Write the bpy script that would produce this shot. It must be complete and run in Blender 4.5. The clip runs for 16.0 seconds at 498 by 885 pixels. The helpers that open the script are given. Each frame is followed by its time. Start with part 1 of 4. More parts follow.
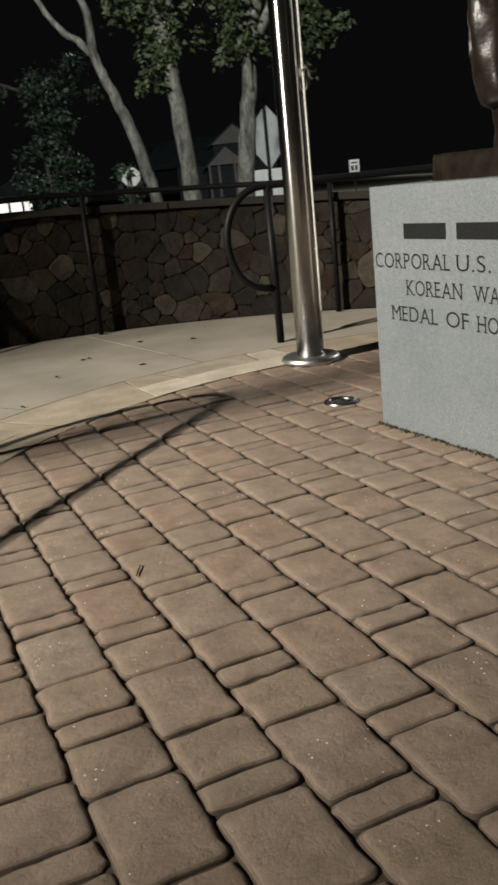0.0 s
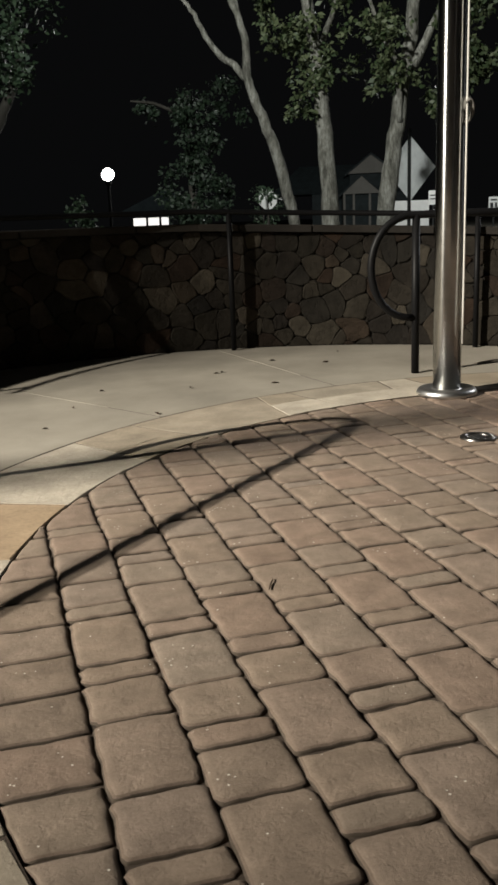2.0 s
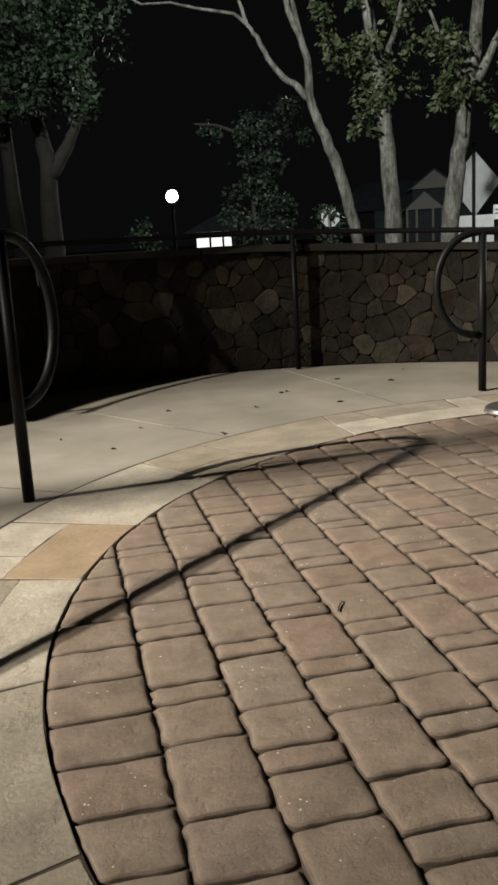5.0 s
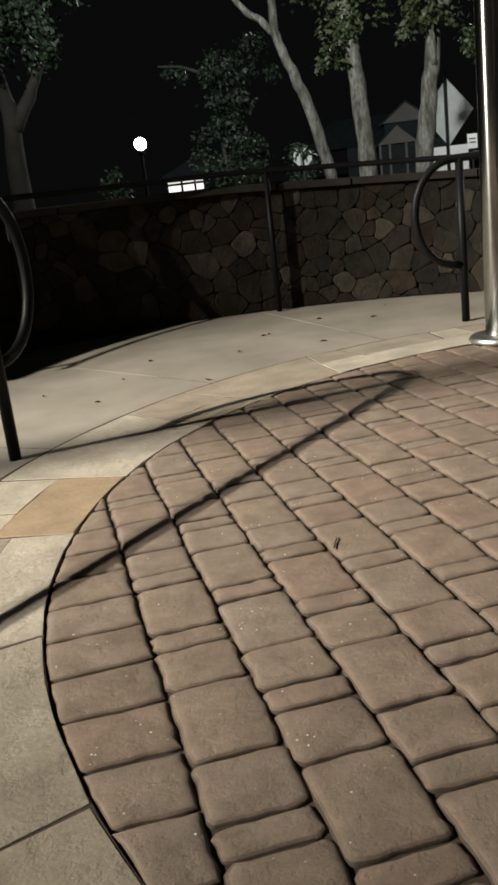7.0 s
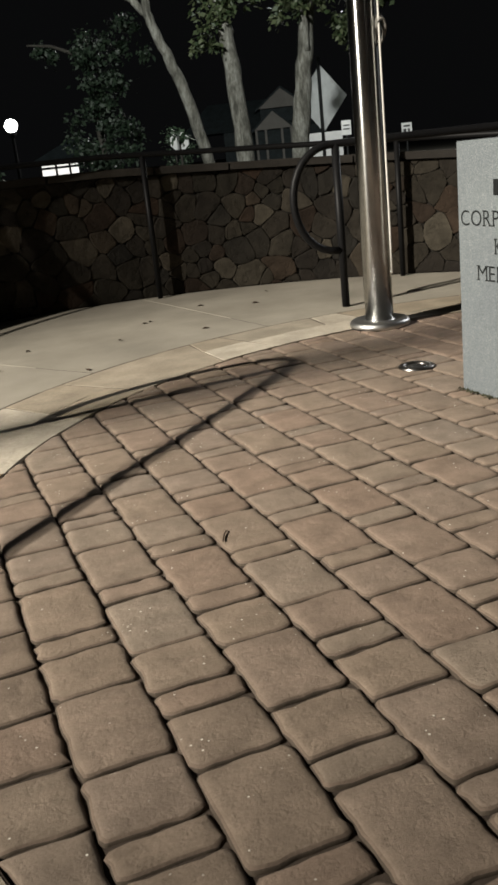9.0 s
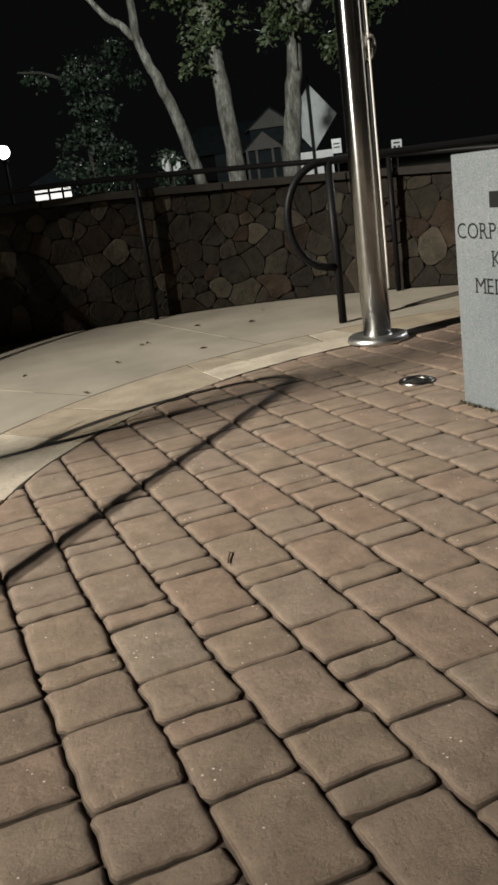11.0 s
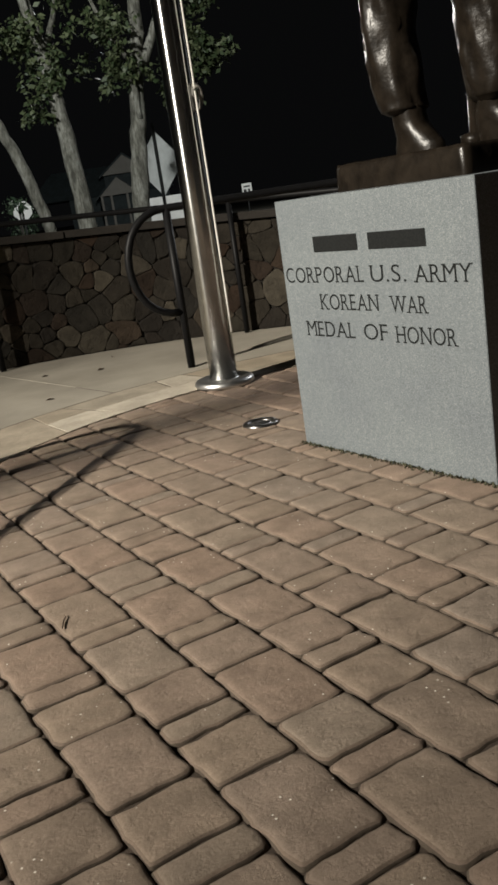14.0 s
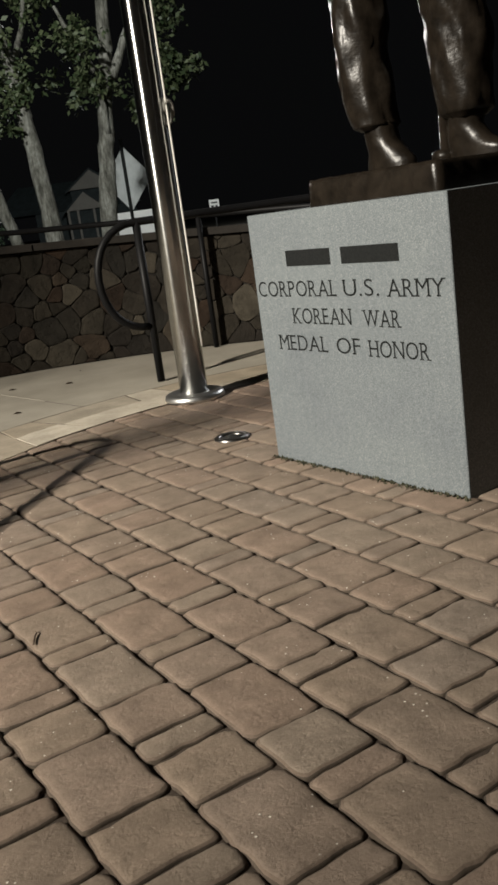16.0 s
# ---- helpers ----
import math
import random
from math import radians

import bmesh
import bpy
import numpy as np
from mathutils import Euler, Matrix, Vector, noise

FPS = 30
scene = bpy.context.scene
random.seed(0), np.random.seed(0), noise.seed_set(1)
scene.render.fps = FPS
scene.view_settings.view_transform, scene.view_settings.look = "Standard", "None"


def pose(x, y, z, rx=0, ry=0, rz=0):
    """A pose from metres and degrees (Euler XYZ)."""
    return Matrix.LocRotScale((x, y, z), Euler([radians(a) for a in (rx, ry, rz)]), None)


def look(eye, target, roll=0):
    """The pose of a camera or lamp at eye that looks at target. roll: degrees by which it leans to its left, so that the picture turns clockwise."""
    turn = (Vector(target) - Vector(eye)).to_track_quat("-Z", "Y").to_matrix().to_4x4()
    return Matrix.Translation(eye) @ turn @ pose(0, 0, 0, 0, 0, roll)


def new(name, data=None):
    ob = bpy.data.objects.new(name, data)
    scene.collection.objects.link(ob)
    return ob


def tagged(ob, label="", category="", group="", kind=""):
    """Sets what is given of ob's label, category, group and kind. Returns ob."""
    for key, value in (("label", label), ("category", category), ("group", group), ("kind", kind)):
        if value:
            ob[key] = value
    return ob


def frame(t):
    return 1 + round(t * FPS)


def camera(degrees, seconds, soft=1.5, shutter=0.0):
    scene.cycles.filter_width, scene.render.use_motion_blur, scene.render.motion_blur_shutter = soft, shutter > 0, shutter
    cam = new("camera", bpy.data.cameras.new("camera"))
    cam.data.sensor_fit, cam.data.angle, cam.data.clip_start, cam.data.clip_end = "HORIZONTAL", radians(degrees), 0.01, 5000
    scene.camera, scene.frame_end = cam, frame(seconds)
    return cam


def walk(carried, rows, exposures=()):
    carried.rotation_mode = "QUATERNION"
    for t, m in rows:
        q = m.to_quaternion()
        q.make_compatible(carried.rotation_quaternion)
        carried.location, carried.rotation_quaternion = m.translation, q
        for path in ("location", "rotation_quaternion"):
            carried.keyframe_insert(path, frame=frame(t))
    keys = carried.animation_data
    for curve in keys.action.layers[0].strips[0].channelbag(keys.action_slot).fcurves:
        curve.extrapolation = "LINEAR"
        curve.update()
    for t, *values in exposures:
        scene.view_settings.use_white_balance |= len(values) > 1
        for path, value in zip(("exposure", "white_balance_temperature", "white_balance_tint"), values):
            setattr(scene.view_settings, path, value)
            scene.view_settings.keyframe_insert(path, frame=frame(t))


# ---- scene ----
cam = camera(31.2, 16.0, 2.9, 0.5)
PATH = [
    (0, (-0.015, -0.146, 0.969), (0.735, 1.624, 0.414), -6.0),
    (0.5, (0.013, -0.195, 0.957), (0.666, 1.619, 0.427), -4.8),
    (1, (0.012, -0.203, 0.951), (0.555, 1.655, 0.448), -3.3),
    (1.5, (-0.039, -0.165, 0.961), (0.475, 1.705, 0.474), -2.3),
    (2, (-0.112, -0.115, 0.959), (0.42, 1.751, 0.474), -2.2),
    (2.5, (-0.164, -0.071, 0.946), (0.401, 1.781, 0.446), -3.0),
    (3, (-0.202, -0.043, 0.948), (0.426, 1.785, 0.436), -3.3),
    (3.5, (-0.19, -0.034, 0.946), (0.506, 1.768, 0.428), -3.2),
    (4, (-0.139, -0.074, 0.969), (0.502, 1.758, 0.489), -3.0),
    (4.5, (-0.111, -0.113, 0.976), (0.37, 1.776, 0.529), -3.0),
    (5, (-0.127, -0.119, 0.974), (0.273, 1.79, 0.533), -3.3),
    (7.5, (-0.115, -0.065, 0.934), (0.315, 1.797, 0.342), -7.3),
    (8, (-0.094, -0.046, 0.926), (0.405, 1.789, 0.307), -6.6),
    (8.5, (-0.102, -0.036, 0.944), (0.526, 1.758, 0.323), -5.5),
    (11, (-0.102, 0.004, 0.938), (0.559, 1.803, 0.365), -7.6),
    (11.5, (-0.079, 0.002, 0.938), (0.59, 1.8, 0.375), -8.0),
    (12, (-0.017, -0.034, 0.945), (0.679, 1.766, 0.419), -7.9),
    (12.5, (0.043, -0.072, 0.938), (0.755, 1.722, 0.415), -7.5),
    (13, (0.059, -0.054, 0.944), (0.859, 1.7, 0.414), -7.7),
    (13.5, (0.032, -0.021, 0.933), (0.93, 1.687, 0.405), -8.6),
    (14, (0.015, -0.006, 0.943), (0.95, 1.682, 0.417), -8.7),
    (14.5, (0.004, -0.005, 0.943), (0.927, 1.691, 0.424), -8.9),
    (15, (0.008, 0.005, 0.937), (0.959, 1.688, 0.424), -8.7),
    (15.5, (0.006, 0.01, 0.936), (0.996, 1.672, 0.429), -8.3),
    (16, (0.002, 0.016, 0.936), (1.009, 1.669, 0.433), -8.0),
]
walk(cam, [(t, look(eye, target, roll)) for t, eye, target, roll in PATH],
     [(0.0, -0.05), (5.0, 0.0), (8.0, 0.03), (11.5, -0.06), (12.5, -0.1), (16.0, -0.14)])

# ---- light ----
world = bpy.data.worlds.new("night")
scene.world = world
world.use_nodes = True
world.node_tree.nodes["Background"].inputs["Color"].default_value = (0.66, 0.68, 0.72, 1)
world.node_tree.nodes["Background"].inputs["Strength"].default_value = 0.0042


def spot(name, eye, target, watts, cone, blend, radius, colour):
    d = bpy.data.lights.new(name, "SPOT")
    d.energy, d.spot_size, d.spot_blend, d.shadow_soft_size, d.color = watts, radians(cone), blend, radius, colour
    ob = new(name, d)
    ob.matrix_world = look(eye, target)
    return ob


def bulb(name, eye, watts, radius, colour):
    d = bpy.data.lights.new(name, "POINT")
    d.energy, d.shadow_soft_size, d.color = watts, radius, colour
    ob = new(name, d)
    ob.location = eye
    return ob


WARM = (1.0, 0.93, 0.81)
# twin floodlights on a mast beside the plaza, and street lamps added out of view
spot("floodlight", (-14.4, 1.7, 9.2), (2.1, 3.45, 0.2), 23500, 24, 1.0, 0.05, WARM)
spot("floodlight", (-14.38, 1.73, 9.46), (2.1, 3.45, 0.2), 11000, 24, 1.0, 0.06, WARM)
spot("floodlight", (17.5, 9.4, 8.0), (2.0, 4.0, 0.0), 3200, 9.5, 1.0, 0.6, (0.97, 0.98, 1.0))
spot("street_light", (-3.0, 3.0, 7.2), (4.2, 13.2, 5.2), 5400, 64, 1.0, 0.3, (0.94, 0.98, 0.93))
# unseen bulb added to brighten the house and the trailer
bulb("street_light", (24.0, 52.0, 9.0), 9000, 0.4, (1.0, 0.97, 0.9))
# unseen bulb added to brighten the road signs
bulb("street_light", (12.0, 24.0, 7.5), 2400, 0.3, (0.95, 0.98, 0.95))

# ---- materials ----


def nodes(name):
    m = bpy.data.materials.new(name)
    m.use_nodes = True
    nt = m.node_tree
    return m, nt, nt.nodes["Principled BSDF"]


def add(nt, kind, **inputs):
    n = nt.nodes.new(kind)
    for k, v in inputs.items():
        n.inputs[k.replace("_", " ")].default_value = v
    return n


def ramp(nt, fac, stops):
    n = nt.nodes.new("ShaderNodeValToRGB")
    e = n.color_ramp.elements
    while len(e) < len(stops):
        e.new(0.5)
    for s, (p, c) in zip(e, stops):
        s.position, s.color = p, (*c, 1) if len(c) == 3 else c
    nt.links.new(fac, n.inputs["Fac"])
    return n.outputs["Color"]


def mix(nt, a, b, fac, mode="MIX"):
    n = nt.nodes.new("ShaderNodeMix")
    n.data_type, n.blend_type = "RGBA", mode
    for sock, v in ((n.inputs["Factor"], fac), (n.inputs["A"], a), (n.inputs["B"], b)):
        if hasattr(v, "links"):
            nt.links.new(v, sock)
        else:
            sock.default_value = (*v, 1) if isinstance(v, tuple) else v
    return n.outputs["Result"]


def grain(nt, scale, detail=6.0, rough=0.6, coords="Object"):
    tc = nt.nodes.new("ShaderNodeTexCoord")
    n = add(nt, "ShaderNodeTexNoise", Scale=scale, Detail=detail, Roughness=rough)
    nt.links.new(tc.outputs[coords], n.inputs["Vector"])
    return n.outputs["Fac"]


def bump(nt, bsdf, height, strength, distance):
    b = add(nt, "ShaderNodeBump", Strength=strength, Distance=distance)
    nt.links.new(height, b.inputs["Height"])
    nt.links.new(b.outputs["Normal"], bsdf.inputs["Normal"])


def world_coords(nt):
    return nt.nodes.new("ShaderNodeNewGeometry").outputs["Position"]


def wgrain(nt, scale, detail=6.0, rough=0.6):
    n = add(nt, "ShaderNodeTexNoise", Scale=scale, Detail=detail, Roughness=rough)
    nt.links.new(world_coords(nt), n.inputs["Vector"])
    return n.outputs["Fac"]


def stone_like(name, tones, rough, fine, coarse, depth, per_piece=0.5, specks=None, spec=0.3, lumps=None, low=0.62):
    """A rough mineral surface: a tone for each piece, clouding, grain, pores and light specks."""
    m, nt, b = nodes(name)
    rnd = nt.nodes.new("ShaderNodeObjectInfo").outputs["Random"]
    piece = ramp(nt, rnd, [(i / (len(tones) - 1), t) for i, t in enumerate(tones)])
    cloud = ramp(nt, wgrain(nt, coarse, 4.0), [(0.3, (low, low * 0.97, low * 0.94)), (0.7, (1.12, 1.1, 1.08))])
    base = mix(nt, tones[len(tones) // 2], piece, per_piece)
    base = mix(nt, base, cloud, 0.8, "MULTIPLY")
    g = wgrain(nt, fine, 8.0, 0.75)
    base = mix(nt, base, ramp(nt, g, [(0.3, (0.55, 0.53, 0.5)), (0.68, (1.15, 1.15, 1.15))]), 0.5, "MULTIPLY")
    if specks:
        v = add(nt, "ShaderNodeTexVoronoi", Scale=specks)
        nt.links.new(world_coords(nt), v.inputs["Vector"])
        s = ramp(nt, v.outputs["Distance"], [(0.09, (1, 1, 1)), (0.15, (0, 0, 0))])
        lit = mix(nt, (0, 0, 0), s, ramp(nt, wgrain(nt, specks * 0.21, 2.0), [(0.57, (0, 0, 0)), (0.62, (1, 1, 1))]))
        base = mix(nt, base, (0.72, 0.68, 0.6), lit)
    nt.links.new(base, b.inputs["Base Color"])
    b.inputs["Roughness"].default_value = rough
    b.inputs["Specular IOR Level"].default_value = spec
    if lumps:
        pits = ramp(nt, wgrain(nt, lumps, 5.0, 0.7), [(0.28, (0, 0, 0)), (0.5, (0.8, 0.8, 0.8)), (0.75, (1, 1, 1))])
        g = mix(nt, g, pits, 0.6)
    bump(nt, b, g, 0.6, depth)
    return m


def plain(name, colour, rough=0.5, metal=0.0, noise_scale=40.0, amount=0.25, relief=0.0):
    m, nt, b = nodes(name)
    g = grain(nt, noise_scale, 5.0)
    lo = tuple(c * (1 - amount) for c in colour)
    hi = tuple(min(1, c * (1 + amount)) for c in colour)
    nt.links.new(ramp(nt, g, [(0.3, lo), (0.7, hi)]), b.inputs["Base Color"])
    b.inputs["Roughness"].default_value, b.inputs["Metallic"].default_value = rough, metal
    if relief:
        bump(nt, b, g, 0.5, relief)
    return m


def glow(name, colour, strength):
    m, nt, b = nodes(name)
    b.inputs["Emission Color"].default_value, b.inputs["Emission Strength"].default_value = (*colour, 1), strength
    return m


PAVER = stone_like("tumbled_paver", [(0.215, 0.165, 0.129), (0.266, 0.204, 0.154), (0.258, 0.212, 0.17), (0.268, 0.187, 0.142), (0.235, 0.196, 0.164)], 0.85, 190, 11, 0.005, 0.6, 55, 0.3, 34)
# darker tones for a paver's lower edge and the rim above it
PAVER_EDGE = stone_like("dark_paver_edge", [(0.075, 0.06, 0.046), (0.10, 0.08, 0.062)], 0.95, 160, 12, 0.003)
PAVER_RIM = stone_like("darker_paver_rim", [(0.17, 0.131, 0.104), (0.20, 0.155, 0.123)], 0.95, 160, 12, 0.003)
FLAG = stone_like("sandstone_flag", [(0.335, 0.302, 0.244), (0.315, 0.287, 0.238), (0.33, 0.282, 0.214), (0.38, 0.342, 0.285)], 0.8, 70, 5.5, 0.008, 0.8, None, 0.3, 14)
FLAG_TAN = stone_like("tan_sandstone", [(0.37, 0.28, 0.185), (0.40, 0.305, 0.205)], 0.8, 60, 4, 0.003, 0.5)
FLAG_WHITE = stone_like("pale_sandstone", [(0.44, 0.395, 0.32), (0.47, 0.43, 0.36)], 0.8, 60, 5, 0.008, 0.5, None, 0.3, 14)
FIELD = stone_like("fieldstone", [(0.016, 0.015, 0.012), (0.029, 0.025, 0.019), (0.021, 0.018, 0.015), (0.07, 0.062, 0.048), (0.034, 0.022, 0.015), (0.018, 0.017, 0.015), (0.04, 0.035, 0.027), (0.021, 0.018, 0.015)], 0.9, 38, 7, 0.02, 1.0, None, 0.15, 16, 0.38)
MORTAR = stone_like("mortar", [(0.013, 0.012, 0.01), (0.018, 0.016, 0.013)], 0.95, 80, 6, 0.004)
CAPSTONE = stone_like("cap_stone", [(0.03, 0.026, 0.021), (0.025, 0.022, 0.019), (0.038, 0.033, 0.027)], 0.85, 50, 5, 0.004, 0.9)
CONCRETE = stone_like("broomed_concrete", [(0.302, 0.282, 0.238), (0.322, 0.301, 0.256)], 0.9, 220, 1.6, 0.0012, 0.3)
SAND = stone_like("joint_sand", [(0.05, 0.039, 0.031), (0.075, 0.058, 0.046)], 1.0, 120, 8, 0.004)
GROUND = stone_like("night_ground", [(0.05, 0.05, 0.04), (0.06, 0.06, 0.05)], 0.95, 9, 0.4, 0.02)
BLACK = plain("black_powder_coat", (0.007, 0.007, 0.0075), 0.48, 0.0, 60, 0.2)
BLACK.node_tree.nodes["Principled BSDF"].inputs["Specular IOR Level"].default_value = 0.13
BRONZE = plain("dark_bronze", (0.011, 0.0085, 0.0062), 0.3, 0.0, 18, 0.5, 0.006)
BRONZE.node_tree.nodes["Principled BSDF"].inputs["Specular IOR Level"].default_value = 0.2
ROPE = plain("pale_rope", (0.72, 0.70, 0.65), 0.8, 0, 300, 0.3)
SIGN_BACK = plain("bare_aluminium", (0.74, 0.76, 0.76), 0.6, 0.1, 6, 0.12)
SIGN_POST = plain("dark_sign_post", (0.012, 0.013, 0.013), 0.7)
WHITE = plain("white_paint", (0.75, 0.75, 0.73), 0.6, 0, 3, 0.08)
INK = plain("dark_paint", (0.03, 0.03, 0.03), 0.6)
LETTER = plain("cut_letter", (0.016, 0.017, 0.017), 0.9, 0, 200, 0.3)
LETTER.node_tree.nodes["Principled BSDF"].inputs["Specular IOR Level"].default_value = 0.0
ROOF = plain("slate_roof", (0.035, 0.05, 0.055), 0.8, 0, 2, 0.3)
SIDING = plain("pale_siding", (0.27, 0.27, 0.25), 0.7, 0, 1.5, 0.1)


def bark():
    m, nt, b = nodes("pale_flaking_bark")
    tc = nt.nodes.new("ShaderNodeMapping")
    tc.inputs["Scale"].default_value = (1, 1, 0.28)
    nt.links.new(world_coords(nt), tc.inputs["Vector"])
    flakes, fissures = add(nt, "ShaderNodeTexNoise", Scale=9.0, Detail=5.0, Roughness=0.65), add(nt, "ShaderNodeTexNoise", Scale=42.0, Detail=5.0, Roughness=0.7)
    for n in (flakes, fissures):
        nt.links.new(tc.outputs["Vector"], n.inputs["Vector"])
    tone = ramp(nt, flakes.outputs["Fac"], [(0.36, (0.13, 0.125, 0.105)), (0.5, (0.30, 0.29, 0.25)), (0.64, (0.50, 0.49, 0.44))])
    tone = mix(nt, tone, ramp(nt, fissures.outputs["Fac"], [(0.35, (0.35, 0.34, 0.32)), (0.6, (1.1, 1.1, 1.1))]), 0.8, "MULTIPLY")
    nt.links.new(tone, b.inputs["Base Color"])
    b.inputs["Roughness"].default_value = 0.9
    bump(nt, b, fissures.outputs["Fac"], 1.0, 0.03)
    return m


BARK = bark()
BARK_DARK = stone_like("grey_bark", [(0.06, 0.056, 0.05), (0.085, 0.08, 0.07)], 0.9, 14, 2.2, 0.02)
DEBRIS = plain("dry_leaf", (0.05, 0.03, 0.018), 0.9)
MOSS = plain("weedy_grit", (0.045, 0.045, 0.025), 1.0, 0, 150, 0.6, 0.003)


def leaf_material(name, lo, hi):
    m, nt, b = nodes(name)
    rnd = nt.nodes.new("ShaderNodeNewGeometry").outputs["Random Per Island"]
    nt.links.new(ramp(nt, rnd, [(0.0, lo), (1.0, hi)]), b.inputs["Base Color"])
    b.inputs["Roughness"].default_value = 0.55
    return m


LEAF = leaf_material("leaf", (0.035, 0.06, 0.022), (0.13, 0.15, 0.075))
LEAF_DIM = leaf_material("dim_leaf", (0.016, 0.032, 0.018), (0.04, 0.062, 0.036))
LEAF_DARK = leaf_material("dark_leaf", (0.025, 0.05, 0.026), (0.06, 0.095, 0.05))


def steel():
    m, nt, b = nodes("brushed_steel")
    g = grain(nt, 25, 3.0)
    nt.links.new(ramp(nt, g, [(0.3, (0.43, 0.435, 0.425)), (0.7, (0.52, 0.525, 0.515))]), b.inputs["Base Color"])
    b.inputs["Metallic"].default_value, b.inputs["Roughness"].default_value = 1.0, 0.25
    b.inputs["Anisotropic"].default_value, b.inputs["Anisotropic Rotation"].default_value = 0.93, 0.25
    t = nt.nodes.new("ShaderNodeTangent")
    t.direction_type, t.axis = "RADIAL", "Z"
    nt.links.new(t.outputs["Tangent"], b.inputs["Tangent"])
    return m


STEEL = steel()


def granite():
    m, nt, b = nodes("grey_granite")
    v = add(nt, "ShaderNodeTexVoronoi", Scale=420.0)
    nt.links.new(world_coords(nt), v.inputs["Vector"])
    sep = nt.nodes.new("ShaderNodeSeparateColor")
    nt.links.new(v.outputs["Color"], sep.inputs["Color"])
    cells = ramp(nt, sep.outputs["Red"], [(0.0, (0.083, 0.097, 0.104)), (0.25, (0.114, 0.131, 0.14)), (0.7, (0.14, 0.159, 0.17)), (1.0, (0.22, 0.24, 0.25))])
    base = mix(nt, cells, ramp(nt, wgrain(nt, 2.6, 4), [(0.3, (0.86, 0.86, 0.88)), (0.7, (1.06, 1.06, 1.04))]), 1.0, "MULTIPLY")
    nt.links.new(base, b.inputs["Base Color"])
    b.inputs["Roughness"].default_value = 0.62
    bump(nt, b, sep.outputs["Green"], 0.15, 0.0006)
    return m


GRANITE = granite()

# ---- mesh helpers ----


def obj(name, verts, faces, material, parent=None, label="", smooth=False):
    me = bpy.data.meshes.new(name)
    me.from_pydata([tuple(v) for v in verts], [], faces)
    me.materials.append(material)
    if smooth:
        me.polygons.foreach_set("use_smooth", [True] * len(me.polygons))
    me.update()
    ob = new(name, me)
    ob.parent = parent
    return tagged(ob, label) if label else ob


def part(name, bm, material, parent=None, label="", smooth=False):
    me = bpy.data.meshes.new(name)
    bmesh.ops.recalc_face_normals(bm, faces=bm.faces)
    bm.to_mesh(me)
    bm.free()
    me.materials.append(material)
    if smooth:
        me.polygons.foreach_set("use_smooth", [True] * len(me.polygons))
    ob = new(name, me)
    ob.parent = parent
    return tagged(ob, label) if label else ob


def thing(name, place, label, category, group="", kind="", turn=0.0):
    ob = new(name)
    ob.matrix_world = pose(*place, 0, 0, turn)
    return tagged(ob, label, category, group, kind)


def box(bm, x0, y0, z0, x1, y1, z1, bevel=0.0):
    made = bmesh.ops.create_cube(bm, size=1.0, matrix=Matrix.LocRotScale(((x0 + x1) / 2, (y0 + y1) / 2, (z0 + z1) / 2), None, (x1 - x0, y1 - y0, z1 - z0)))
    if bevel:
        edges = {e for v in made["verts"] for e in v.link_edges}
        bmesh.ops.bevel(bm, geom=list(edges), offset=bevel, segments=2, affect="EDGES")
    return bm


def tube(bm, pts, radii, sides=12, caps=True):
    """A round bar through pts, with a radius at each."""
    pts = [Vector(p) for p in pts]
    radii = radii if isinstance(radii, (list, tuple)) else [radii] * len(pts)
    rings, side = [], None
    for i, (p, r) in enumerate(zip(pts, radii)):
        way = (pts[min(i + 1, len(pts) - 1)] - pts[max(i - 1, 0)]).normalized()
        if side is None:
            side = way.orthogonal().normalized()
        side = (side - way * side.dot(way)).normalized()
        up = way.cross(side)
        rings.append([bm.verts.new(p + r * (side * math.cos(a) + up * math.sin(a))) for a in (2 * math.pi * k / sides for k in range(sides))])
    for a, b in zip(rings, rings[1:]):
        for k in range(sides):
            bm.faces.new((a[k], a[(k + 1) % sides], b[(k + 1) % sides], b[k]))
    if caps:
        bm.faces.new(rings[0][::-1])
        bm.faces.new(rings[-1])
    return bm


def lathe(bm, profile, sides=48, centre=(0, 0)):
    """Turn a profile of (radius, height) about the upright through centre."""
    rings = [[bm.verts.new((centre[0] + r * math.cos(2 * math.pi * k / sides), centre[1] + r * math.sin(2 * math.pi * k / sides), z)) for k in range(sides)] for r, z in profile]
    for a, b in zip(rings, rings[1:]):
        for k in range(sides):
            bm.faces.new((a[k], a[(k + 1) % sides], b[(k + 1) % sides], b[k]))
    bm.faces.new(rings[0][::-1])
    bm.faces.new(rings[-1])
    return bm


